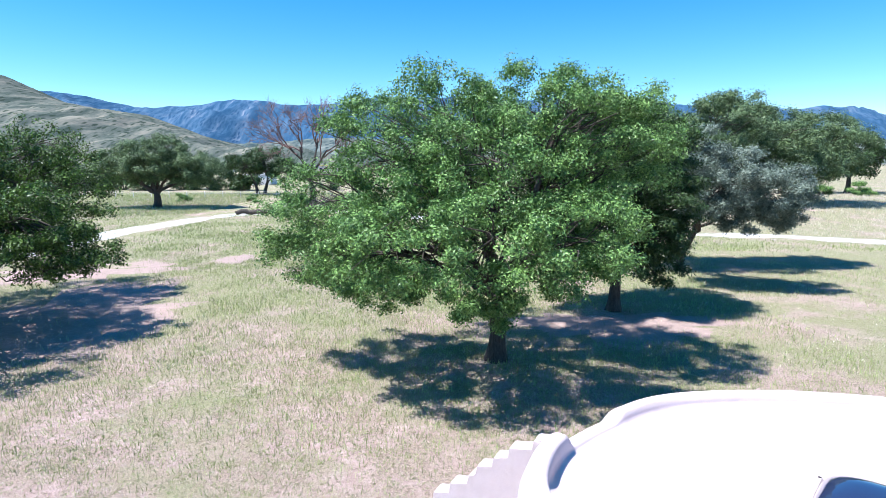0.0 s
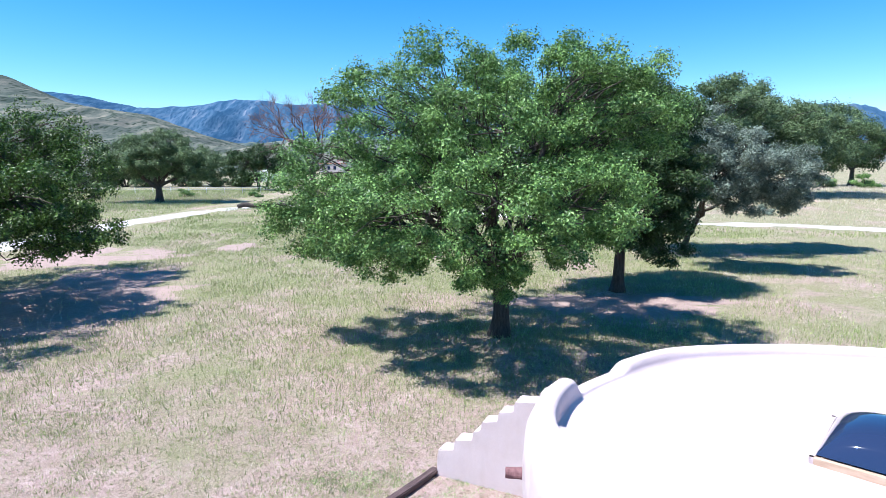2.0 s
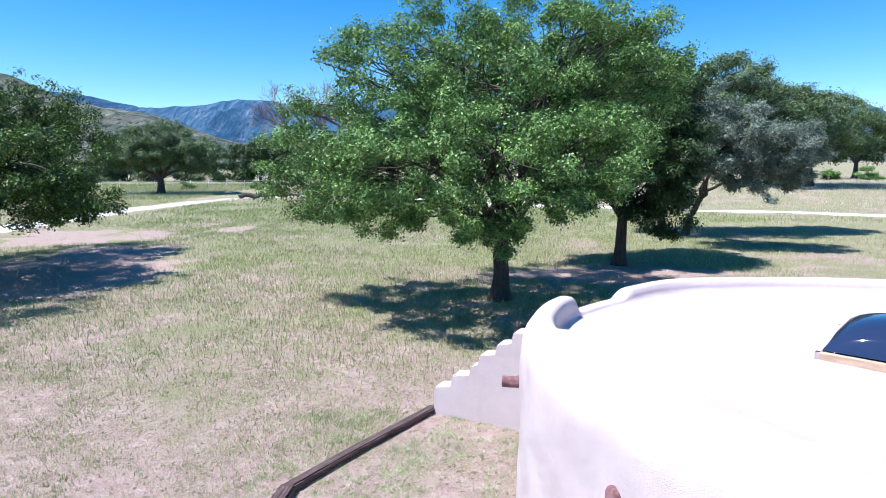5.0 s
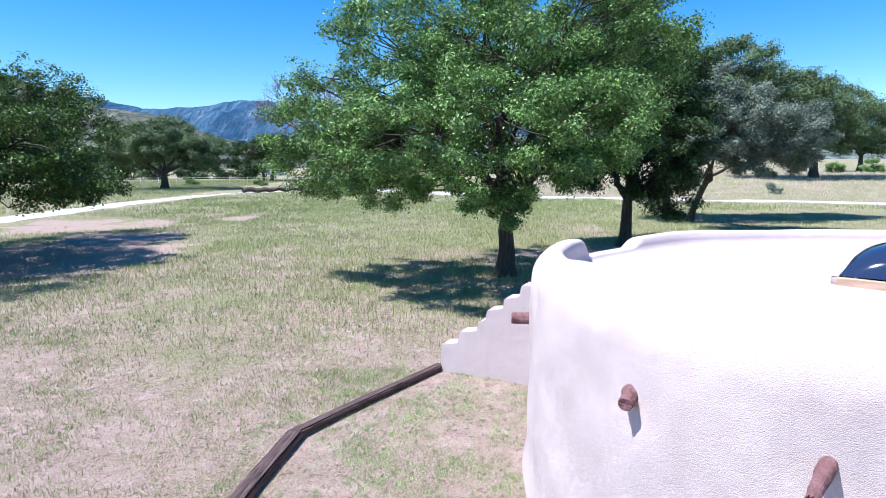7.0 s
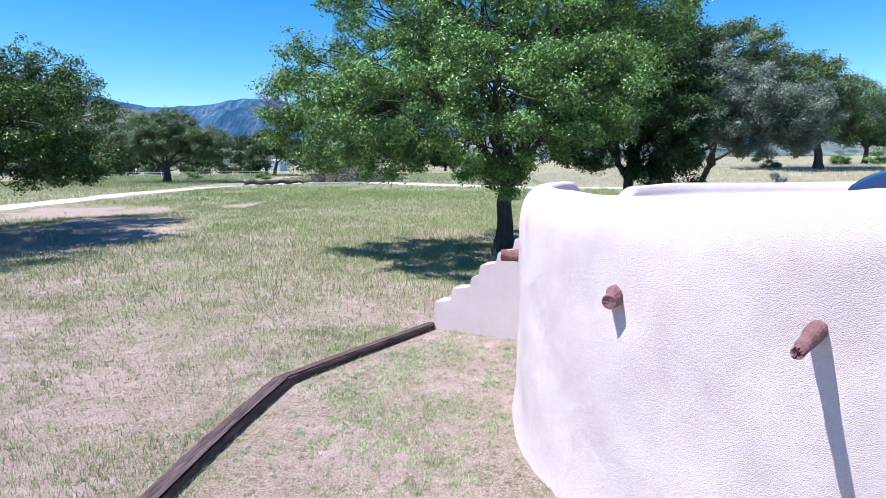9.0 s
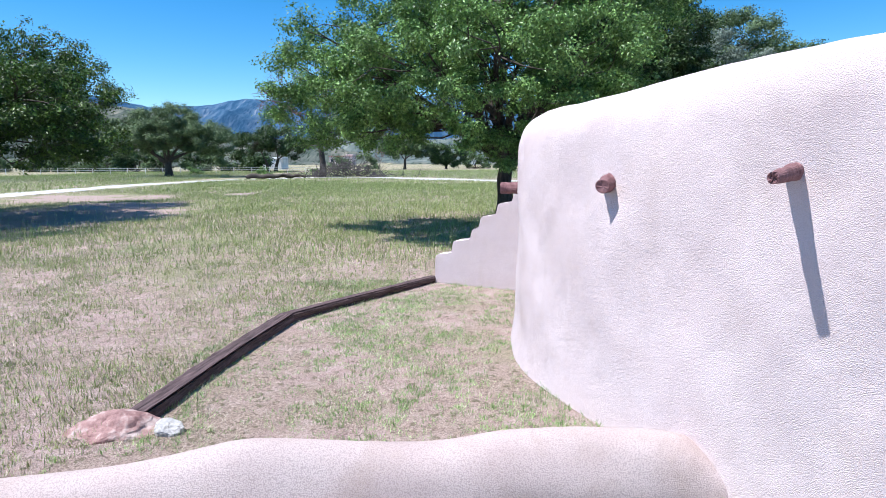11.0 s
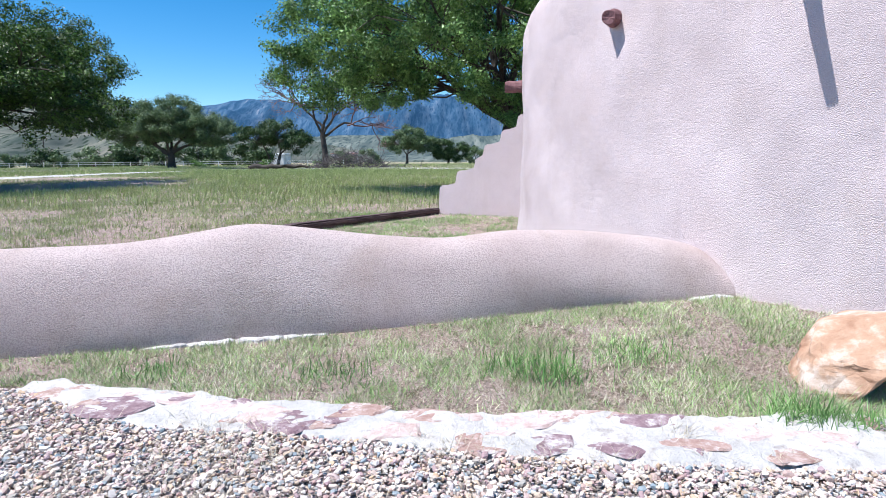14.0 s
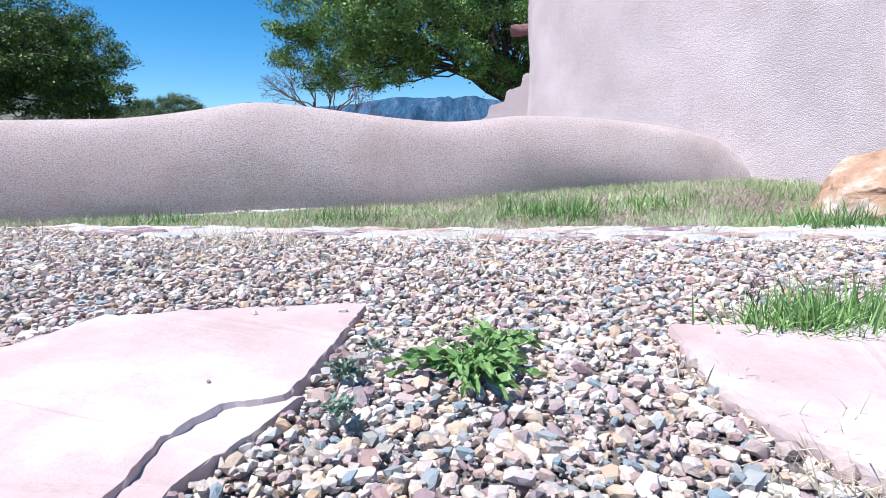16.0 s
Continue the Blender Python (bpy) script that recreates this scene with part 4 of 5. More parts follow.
fallen_log((-27.6, 74.6, 0.0), (1, 0.16, 0.0), 7.5, 0.30, 33)


def shrub(place, radius, seed, leaf, label, name="shrub"):
    rng = np.random.default_rng(seed)
    root = thing(name, (*place, float(ground_z(*place))), label, "shrub", "bushes along the meadow")
    pts, _, way = crown_points([(0, 0, radius * 0.45, radius, radius, radius * 0.75), (radius * 0.5, 0, radius * 0.35, radius * 0.7, radius * 0.7, radius * 0.5)], 160, rng, 0.4)
    way, pts = way[pts[:, 2] > 0.05], pts[pts[:, 2] > 0.05]
    stems = [branch((0, 0, -0.05), p, 0.03 * radius, 0.01, rng, 4, 0.1, 4)[0] for p in pts[::14]]
    v, f = joined(stems)
    part("stem", mesh_of("stem", v, f, BARK, True), root)
    v, f = leaf_cloud(pts, 30, radius * 0.13, radius * 0.12, rng, way)
    v[:, 2] = np.maximum(v[:, 2], 0.02)
    part("foliage", mesh_of("foliage", v, f, leaf), root, kind="stuff")
    return root


for k, (x, y, r, m) in enumerate(((-113, 140, 3.2, LEAF_F), (-105, 142, 4.6, LEAF_B), (-97, 139, 3.0, LEAF_F), (-92, 143, 3.8, LEAF_F), (-86, 139, 4.6, LEAF_F), (-79, 141, 5.2, LEAF_B), (-71, 138, 4.6, LEAF_F),
                                  (-64, 142, 5.0, LEAF_B), (-57, 140, 4.6, LEAF_F), (-50, 139, 4.6, LEAF_B), (-30, 141, 3.2, LEAF_F), (4, 160, 3.4, LEAF_F), (-26, 160, 3.0, LEAF_F), (10, 170, 2.6, LEAF_B),
                                  (31.8, 60, 0.9, LEAF_C), (57, 92, 1.6, LEAF_A), (62, 90, 1.8, LEAF_A), (38, 76, 1.6, LEAF_F), (36, 95, 2.4, LEAF_F), (26, 110, 2.6, LEAF_F), (-46, 100, 1.2, LEAF_A), (-33, 98, 1.1, LEAF_A), (-24, 96, 1.0, LEAF_A))):
    shrub((x, y), r, 60 + k, m, "rounded dark bush at the meadow edge" if r > 2 else "small green bush in the grass")


def fence():
    root = thing("fence", (-62.0, 110.0, 0.0), "low white rail fence across the far meadow", "fence")
    bm = bmesh.new()
    bmesh.ops.create_cube(bm, size=1, matrix=Matrix.Translation((0, 0, 0.6)) @ Matrix.Diagonal((0.09, 0.09, 1.2, 1)))
    post = bm_mesh("post", bm, WHITE)
    for k in range(22):
        ob = part("post", post, root)
        ob.location = (-32 + 3.4 * k, 0, 0)
    for z in (0.75, 1.1):
        bm = bmesh.new()
        bmesh.ops.create_cube(bm, size=1, matrix=Matrix.Translation((3.7, -0.09, z)) @ Matrix.Diagonal((71.4, 0.04, 0.05, 1)))
        part("rail", bm_mesh("rail", bm, WHITE), root)


fence()


def far_house(place, size, wall, roof, label, seed):
    rng = np.random.default_rng(seed)
    w, d, h = size
    root = thing("house", place, label, "house", "far houses")

    def block(name, at, dims, mat, parent=root):
        bm = bmesh.new()
        bmesh.ops.create_cube(bm, size=1, matrix=Matrix.Translation(at) @ Matrix.Diagonal((*dims, 1)))
        bmesh.ops.bevel(bm, geom=bm.edges[:], offset=0.06, segments=1, affect="EDGES")
        return part(name, bm_mesh(name, bm, mat), parent)
    block("wall", (0, 0, h / 2), (w, d, h), wall)
    block("wall", (w * 0.36, 0.8, h * 0.62), (w * 0.3, d, h * 1.24), wall)
    block("roof", (0, 0, h + 0.12), (w * 1.04, d * 1.05, 0.24), roof)
    for k in range(3):
        block("window", (-w * 0.36 + k * w * 0.25, -d / 2 - 0.02, h * 0.55), (w * 0.11, 0.1, h * 0.4), DOME)


far_house((9.5, 300, 0), (16, 8, 3.4), WHITE, STEEL, "far white flat-roofed house in the meadow", 1)
far_house((-61, 300, 0), (12, 8, 4.5), STUCCO, ROOF_RED, "far low house with a reddish roof", 2)
far_house((-58, 175, 0), (10, 6, 2.8), WHITE, STEEL, "far white shed behind the rail fence", 3)


def utility_pole(place):
    root = thing("utility_pole", place, "dark wooden utility pole by the far bushes", "pole")
    v, f = tube(np.array([(0, 0, -0.2), (0, 0, 4), (0.02, 0, 8)]), [0.16, 0.14, 0.11], 8)
    part("pole", mesh_of("pole", v, f, BARK, True), root)
    v, f = tube(np.array([(-1.1, 0, 7.4), (0, 0, 7.42), (1.1, 0, 7.4)]), [0.07, 0.07, 0.07], 6)
    part("crossarm", mesh_of("crossarm", v, f, BARK, True), root)


utility_pole((-109, 150, 0))


# ---- garden edge: timbers, boulders, flagstones ----
def timber(a, b, width, height, seed):
    """A split, weathered landscape timber with grooves along its length."""
    rng = np.random.default_rng(seed)
    a, b = np.array(a, float), np.array(b, float)
    ln = np.linalg.norm(b - a)
    ang = math.atan2(b[1] - a[1], b[0] - a[0])
    n, m = 70, 26
    t = np.linspace(0, ln, n)
    q = np.linspace(0, 2 * math.pi, m, endpoint=False)
    sx = np.sign(np.cos(q)) * np.abs(np.cos(q)) ** 0.45 * width / 2
    sz = np.sign(np.sin(q)) * np.abs(np.sin(q)) ** 0.45 * height / 2
    groove = rng.normal(0, 0.010, m)
    rows = []
    for k, s in enumerate(t):
        e = 1 + groove / 0.1 + 0.03 * wobble(np.full(m, s), q, 0.3, seed) + 0.06 * wobble(np.full(m, s), q * 3, 0.08, seed + 4) + rng.normal(0, 0.022, m)
        if k in (0, n - 1):
            e = e * 0.9
        x = s + rng.normal(0, 0.012, m) * (k in (0, n - 1))
        y = sx * e + 0.015 * math.sin(1.7 * s + seed)
        rows.append(np.stack([np.full(m, 1.0) * x, y, sz * e + height / 2 - 0.02], 1))
    v = np.array(rows).reshape(-1, 3)
    k, j = np.meshgrid(np.arange(n - 1), np.arange(m), indexing="ij")
    k, j = k.ravel(), j.ravel()
    f = np.stack([k * m + j, (k + 1) * m + j, (k + 1) * m + (j + 1) % m, k * m + (j + 1) % m], 1)
    tri = np.concatenate([f[:, :3], f[:, [0, 2, 3]]])
    caps = [(0, j + 1, j) for j in range(1, m - 1)] + [((n - 1) * m, (n - 1) * m + j, (n - 1) * m + j + 1) for j in range(1, m - 1)]
    ob = new("landscape_timber", mesh_of("landscape_timber", v, np.concatenate([tri, caps]), TIMBER, False))
    ob.location = (a[0], a[1], float(ground_z(a[0], a[1])))
    ob.rotation_euler = (0, 0, ang)
    tagged(ob, "weathered dark brown timber edging the lawn", "timber", "lawn edging timbers")


timber((-0.40, 10.50), (-2.42, 7.66), 0.16, 0.13, 1)
timber((-2.36, 7.78), (-2.70, 4.45), 0.21, 0.15, 2)


def boulder(name, place, size, mat, label, seed, cuts, turn=0.0, tip=0.0):
    """An angular boulder: a ball cut by planes, then roughened."""
    bm = bmesh.new()
    bmesh.ops.create_icosphere(bm, subdivisions=5, radius=1)
    planes = [(Vector(n).normalized(), d) for n, d in cuts]
    for v in bm.verts:
        for n, d in planes:
            over = v.co.dot(n) - d
            if over > 0:
                v.co -= n * over * 0.86
        v.co += v.co.normalized() * (0.16 * noise.noise(v.co * 1.7 + Vector((seed, 0, 0))) + 0.06 * noise.noise(v.co * 5 + Vector((0, seed, 0))) + 0.02 * noise.noise(v.co * 16))
        v.co = Vector((v.co.x * size[0], v.co.y * size[1], v.co.z * size[2]))
    ob = new(name, bm_mesh(name, bm, mat, False))
    ob.location, ob.rotation_euler = place, (0, tip, turn)
    return tagged(ob, label, "boulder", "garden boulders")


boulder("boulder", (1.95, 1.98, 0.15), (0.40, 0.30, 0.25), ORANGE, "angular orange-tan boulder at the gravel edge", 2.0,
        [((-0.12, -0.40, 0.90), 0.56), ((0.43, -0.55, -0.73), -0.04), ((0.5, 0.3, 0.8), 0.66), ((-0.70, -0.65, 0.25), 0.78), ((-0.5, 0.1, -0.85), 0.5)], 0.0, -0.42)
boulder("boulder", (-2.76, 4.25, -0.03), (0.41, 0.27, 0.20), QUARTZ, "rose and white boulder behind the garden wall", 7.0,
        [((-0.5, -0.5, 0.7), 0.5), ((0.6, -0.4, 0.7), 0.62), ((0.1, -0.9, 0.3), 0.6), ((0, 0, -1), 0.5)], 0.2)
boulder("boulder", (-2.32, 4.28, 0.03), (0.12, 0.09, 0.09), MORTAR, "small white stone beside the rose boulder", 9.0, [((0.5, -0.4, 0.8), 0.5)])

FRONT = np.array([(-5.0, 2.0), (-3.0, 1.95), (-1.78, 1.86), (-1.12, 1.54), (-0.52, 1.49), (-0.02, 1.39), (0.28, 1.35), (0.64, 1.30), (1.0, 1.28), (1.45, 1.27), (2.2, 1.22), (4.0, 1.1)])
BACK = np.array([(-5.0, 2.02), (-3.0, 1.98), (-1.75, 2.02), (-1.14, 1.90), (-0.47, 1.79), (0.09, 1.70), (0.54, 1.73), (0.97, 1.70), (1.42, 1.74), (2.2, 1.68), (4.0, 1.55)])


def front_y(x):
    return np.interp(x, FRONT[:, 0], FRONT[:, 1])


def back_y(x):
    return np.interp(x, BACK[:, 0], BACK[:, 1])


def build_path_edge():
    """Flagstones bedded in white mortar between gravel and lawn."""
    rng = np.random.default_rng(41)
    xs = np.linspace(-1.85, 3.2, 150)
    f0 = front_y(xs) + 0.025 * wobble(xs, xs, 0.05, 1) + 0.02 * wobble(xs, xs, 0.15, 2)
    b0 = back_y(xs) + 0.03 * wobble(xs, xs, 0.06, 3)
    rows = [np.column_stack([xs, f0 - 0.012, np.full_like(xs, -0.02)])]
    for q in np.linspace(0, 1, 10):
        y = f0 + (b0 - f0) * q
        z = ground_z(xs, y) + 0.022 + 0.010 * wobble(xs, y, 0.06, 4) + 0.005 * wobble(xs, y, 0.02, 9) - 0.02 * (q in (0.0, 1.0))
        rows.append(np.column_stack([xs, y, z]))
    v = np.array(rows)
    m, n = v.shape[:2]
    k, j = np.meshgrid(np.arange(m - 1), np.arange(n - 1), indexing="ij")
    k, j = k.ravel(), j.ravel()
    fc = np.stack([k * n + j, k * n + j + 1, (k + 1) * n + j + 1, (k + 1) * n + j], 1)
    edge = tagged(new("flagstone_edging", mesh_of("flagstone_edging", v.reshape(-1, 3), fc, MORTAR, True)), "white mortar edging with purple and rust flagstones", "edging", kind="structure")
    stones = [(-1.30, 0.35, 0.15, 0.10, PURPLE), (-1.62, 0.3, 0.10, 0.07, RUST), (-1.08, 0.72, 0.12, 0.07, FLAG), (-0.78, 0.5, 0.17, 0.10, FLAG), (-0.55, 0.34, 0.13, 0.10, PURPLE), (-0.30, 0.78, 0.12, 0.07, RUST),
              (-0.18, 0.3, 0.10, 0.08, FLAG), (0.02, 0.80, 0.11, 0.06, RUST), (0.17, 0.17, 0.12, 0.07, RUST), (0.40, 0.22, 0.10, 0.075, PURPLE), (0.36, 0.72, 0.12, 0.08, FLAG), (0.66, 0.25, 0.11, 0.075, PURPLE),
              (0.57, 0.84, 0.13, 0.06, RUST), (0.82, 0.78, 0.13, 0.06, PURPLE), (0.90, 0.34, 0.10, 0.05, RUST), (1.12, 0.66, 0.12, 0.07, FLAG), (1.18, 0.18, 0.10, 0.05, RUST), (1.36, 0.42, 0.12, 0.06, FLAG),
              (1.55, 0.70, 0.12, 0.07, RUST), (1.70, 0.3, 0.12, 0.08, FLAG), (1.95, 0.55, 0.15, 0.10, PURPLE), (2.3, 0.45, 0.15, 0.11, FLAG)]
    for k in range(26):
        stones.append((rng.uniform(-1.7, 2.2), rng.uniform(0.1, 0.92), rng.uniform(0.03, 0.065), rng.uniform(0.02, 0.04), (PURPLE, RUST, FLAG)[k % 3]))
    for x, q, rx, ry, mat in stones:
        y = front_y(x) + (back_y(x) - front_y(x)) * q
        a = (np.arange(19) + rng.uniform(-0.45, 0.45, 19)) * 2 * math.pi / 19
        side_of = rng.uniform(0, 2 * math.pi, 5)
        r = np.min([rng.uniform(0.75, 1.1) / np.maximum(np.cos(a - q0), 0.3) for q0 in side_of], axis=0).clip(0.5, 1.4) * rng.uniform(0.88, 1.08, 19)
        bm = bmesh.new()
        ring = [bm.verts.new((rx * c * math.cos(t), ry * c * math.sin(t), 0.0)) for t, c in zip(a, r)]
        face = bm.faces.new(ring)
        up = bmesh.ops.extrude_face_region(bm, geom=[face])
        top = [g for g in up["geom"] if isinstance(g, bmesh.types.BMVert)]
        tilt = rng.normal(0, 0.015, 2)
        for p in top:
            p.co = Vector((p.co.x * 0.9, p.co.y * 0.88, 0.005 + 0.003 * noise.noise(Vector((p.co.x * 30, p.co.y * 30, x))) + p.co.x * tilt[0] + p.co.y * tilt[1] + rng.normal(0, 0.0015)))
        bmesh.ops.recalc_face_normals(bm, faces=bm.faces)
        ob = part("flagstone", bm_mesh("flagstone", bm, mat), edge)
        ob.location = (x, y, float(ground_z(x, y)) + 0.0195)


build_path_edge()

SLABS = {"big": [(-0.165, 0.663), (-0.441, 0.627), (-0.693, 0.567), (-0.729, 0.375), (-0.873, 0.183), (-0.897, -0.249), (-0.369, -0.549), (-0.297, -0.249), (-0.279, -0.069), (-0.291, 0.039), (-0.261, 0.135), (-0.189, 0.153), (-0.177, 0.291), (-0.171, 0.471)],
         "right": [(0.411, 0.501), (0.399, 0.411), (0.387, 0.327), (0.381, 0.195), (0.399, 0.075), (0.435, 0.003), (0.543, -0.153), (1.131, -0.189), (1.215, 0.411), (1.023, 0.543), (0.783, 0.525), (0.591, 0.489)],
         "ledge": [(-0.171, 0.183), (-0.201, 0.075), (-0.237, -0.033), (-0.225, -0.249), (-0.345, -0.489), (-0.489, -0.249), (-0.441, 0.087), (-0.321, 0.171)]}


def slab(points, top, mat, label, seed):
    rng = np.random.default_rng(seed)
    pts = []
    n = len(points)
    for k in range(n):
        a, b = Vector(points[k]), Vector(points[(k + 1) % n])
        cut = max(2, int((b - a).length / 0.012))
        for t in range(cut):
            p = a.lerp(b, t / cut)
            pts.append((p.x + 0.004 * noise.noise(Vector((p.x * 40, p.y * 40, seed))) + rng.normal(0, 0.0012), p.y + 0.004 * noise.noise(Vector((p.x * 40, p.y * 40, seed + 9))) + rng.normal(0, 0.0012)))
    bm = bmesh.new()
    rings = []
    for z, s in ((-0.09, 1.0), (top - 0.012, 1.0), (top - 0.006, 0.996), (top, 0.988)):
        c = Vector((sum(p[0] for p in pts) / len(pts), sum(p[1] for p in pts) / len(pts)))
        rings.append([bm.verts.new((c.x + (x - c.x) * s, c.y + (y - c.y) * s, z + rng.normal(0, 0.0012) * (z > -0.08))) for x, y in pts])
    m = len(pts)
    for a, b in zip(rings, rings[1:]):
        for k in range(m):
            bm.faces.new((a[k], a[(k + 1) % m], b[(k + 1) % m], b[k]))
    bm.faces.new(rings[-1])
    bmesh.ops.recalc_face_normals(bm, faces=bm.faces)
    ob = new("stepping_stone", bm_mesh("stepping_stone", bm, mat))
    return tagged(ob, label, "stepping stone", "stepping stones in the gravel")


big = slab(SLABS["big"], -0.020, SLAB, "large pale pink flagstone set in gravel", 1)
ledge = new("chipped_layer", slab(SLABS["ledge"], -0.029, SLAB, "lower", 2).data)
bpy.data.objects.remove([o for o in bpy.data.objects if o.name.startswith("stepping_stone") and o.data == ledge.data][0])
ledge.parent = big
slab(SLABS["right"], -0.022, SLAB, "pinkish flagstone with a tuft growing at its edge", 3)


# ---- gravel ----
def inside(poly, x, y):
    poly = np.asarray(poly)
    hit = np.zeros(len(x), bool)
    j = len(poly) - 1
    for i in range(len(poly)):
        (xi, yi), (xj, yj) = poly[i], poly[j]
        hit ^= ((yi > y) != (yj > y)) & (x < (xj - xi) * (y - yi) / (yj - yi + 1e-12) + xi)
        j = i
    return hit


ICO_V = np.array([(0, 0, -1), (0.72, -0.53, -0.45), (-0.28, -0.85, -0.45), (-0.89, 0, -0.45), (-0.28, 0.85, -0.45), (0.72, 0.53, -0.45),
                  (0.28, -0.85, 0.45), (-0.72, -0.53, 0.45), (-0.72, 0.53, 0.45), (0.28, 0.85, 0.45), (0.89, 0, 0.45), (0, 0, 1)])
ICO_F = np.array([(0, 1, 2), (1, 0, 5), (0, 2, 3), (0, 3, 4), (0, 4, 5), (1, 5, 10), (2, 1, 6), (3, 2, 7), (4, 3, 8), (5, 4, 9),
                  (1, 10, 6), (2, 6, 7), (3, 7, 8), (4, 8, 9), (5, 9, 10), (6, 10, 11), (7, 6, 11), (8, 7, 11), (9, 8, 11), (10, 9, 11)])


def pebbles(x, y, z, size, rng):
    n = len(x)
    a = ICO_V[None] * rng.uniform(0.72, 1.22, (n, 12, 1))
    a = 1.12 * np.clip(a, -rng.uniform(0.42, 0.9, (n, 1, 3)), rng.uniform(0.42, 0.9, (n, 1, 3)))
    a = a * (size[:, None, None] * np.stack([rng.uniform(0.8, 1.3, n), rng.uniform(0.6, 1.0, n), rng.uniform(0.4, 0.75, n)], 1)[:, None])
    t, tilt = rng.uniform(0, 2 * math.pi, n), rng.normal(0, 0.45, n)
    c, s = np.cos(tilt)[:, None], np.sin(tilt)[:, None]
    a = np.stack([a[..., 0] * c - a[..., 2] * s, a[..., 1], a[..., 0] * s + a[..., 2] * c], -1)
    c, s = np.cos(t)[:, None], np.sin(t)[:, None]
    a = np.stack([a[..., 0] * c - a[..., 1] * s, a[..., 0] * s + a[..., 1] * c, a[..., 2]], -1)
    return a + np.stack([x, y, z], 1)[:, None]


def build_gravel():
    rng = np.random.default_rng(51)
    xs, q = np.linspace(-6, 8, 80), np.linspace(0, 1, 30)
    gx, gq = np.meshgrid(xs, q)
    gy = -7 + 0.5 * wobble(gx, gx, 0.8, 3) * (1 - gq) + (front_y(gx) + 0.03 + 7) * gq
    gz = ground_z(gx, gy) + 0.006 + 0.003 * wobble(gx, gy, 0.2, 1) - 0.012 * (gq == 1)
    k, j = np.meshgrid(np.arange(29), np.arange(79), indexing="ij")
    k, j = k.ravel(), j.ravel()
    bed = new("gravel_bed", mesh_of("gravel_bed", np.stack([gx, gy, gz], -1).reshape(-1, 3), np.stack([k * 80 + j, k * 80 + j + 1, k * 80 + 81 + j, k * 80 + 80 + j], 1), GRIT, True))
    tagged(bed, "bed of mixed pink, grey and tan crushed gravel", "gravel", kind="structure")
    # jittered grid, two layers
    pts = []
    for layer, pitch in ((0, 0.0148), (1, 0.0172)):
        ax, ay = np.arange(-2.6, 2.6, pitch), np.arange(-0.35, 2.0, pitch)
        px, py = np.meshgrid(ax, ay)
        px = px.ravel() + rng.uniform(-0.5, 0.5, px.size) * pitch
        py = py.ravel() + rng.uniform(-0.5, 0.5, py.size) * pitch
        reach = 0.80 * (py + 0.62) + 0.12
        ok = (np.abs(px) < reach) & (py < front_y(px) + 0.015)
        ok &= (py < 1.0) | (rng.uniform(size=px.size) < 0.8)
        for name in SLABS:
            ok &= ~inside(SLABS[name], px, py)
        px, py = px[ok], py[ok]
        sz = rng.lognormal(-4.80, 0.48, len(px)).clip(0.004, 0.0165)
        pts.append(np.stack([px, py, ground_z(px, py) + 0.010 + layer * 0.009 + 0.004 * wobble(px, py, 0.12, 2) + rng.normal(0, 0.002, len(px)), sz], 1))
    p = np.concatenate(pts)
    near = np.flatnonzero((p[:, 0] > -0.13) & (p[:, 0] < 0.36) & (p[:, 1] < 0.32) & (p[:, 1] > -0.2) & (p[:, 2] > -0.042))[:300]
    rest = np.setdiff1d(np.arange(len(p)), near)
    v = pebbles(p[rest, 0], p[rest, 1], p[rest, 2], p[rest, 3], rng)
    f = (np.arange(len(rest))[:, None, None] * 12 + ICO_F[None]).reshape(-1, 3)
    part("gravel", mesh_of("gravel", v.reshape(-1, 3), f, PEBBLE), bed, kind="stuff")
    one = np.ones(1)
    shapes = [mesh_of("pebble", pebbles(0 * one, 0 * one, 0 * one, 0.0095 * one, rng)[0], ICO_F, PEBBLE) for _ in range(14)]
    for k in near:
        ob = part("pebble", shapes[int(rng.integers(14))], bed)
        ob.location, ob.rotation_euler = p[k, :3], (0, 0, rng.uniform(0, 6.28))
        ob.scale = [p[k, 3] / 0.0095] * 3
    # a few loose pebbles on the flagstones
    for x, y, s in ((-0.38, 0.57, 1.3), (-0.335, 0.60, 1.7), (-0.205, 0.585, 1.6), (0.475, 0.435, 0.9), (0.72, 0.46, 0.9), (-0.31, 0.2, 0.6)):
        ob = new("loose_pebble", shapes[int(rng.integers(14))])
        ob.location, ob.scale = (x, y, -0.018), (s * 0.8, s * 0.8, s * 0.7)
        tagged(ob, "small grey-brown pebble lying on the flagstone", "pebble", "loose pebbles")


build_gravel()


# ---- grass and weeds ----
def spread(n, x0, x1, y0, y1, rng, keep):
    x, y = rng.uniform(x0, x1, n), rng.uniform(y0, y1, n)
    ok = keep(x, y) > rng.uniform(0, 1, n)
    x, y = x[ok], y[ok]
    return np.stack([x, y, ground_z(x, y) - 0.01], 1)


def wall_y(x):
    return np.interp(x, [-7.0, -2.3, 1.8, 3.0], [1.3, 2.34, 3.17, 3.3])


HOUSE_LINE = closed_spline(OUTLINE, 120)


def off_house(x, y):
    return ~inside(HOUSE_LINE, x, y)


def clumpy(x, y, scale, seed, lo=-0.15, hi=0.5):
    return step(lo, hi, 2.6 * (lattice(x, y, scale * 1.5, seed, 4) - 0.5))


def grass(name, pts, length, width, lean, mat, label, seed):
    tagged(new(name, blade_mesh(name, pts, length, width, lean, np.random.default_rng(seed), mat, length > 0.045)), label, "grass", kind="stuff")


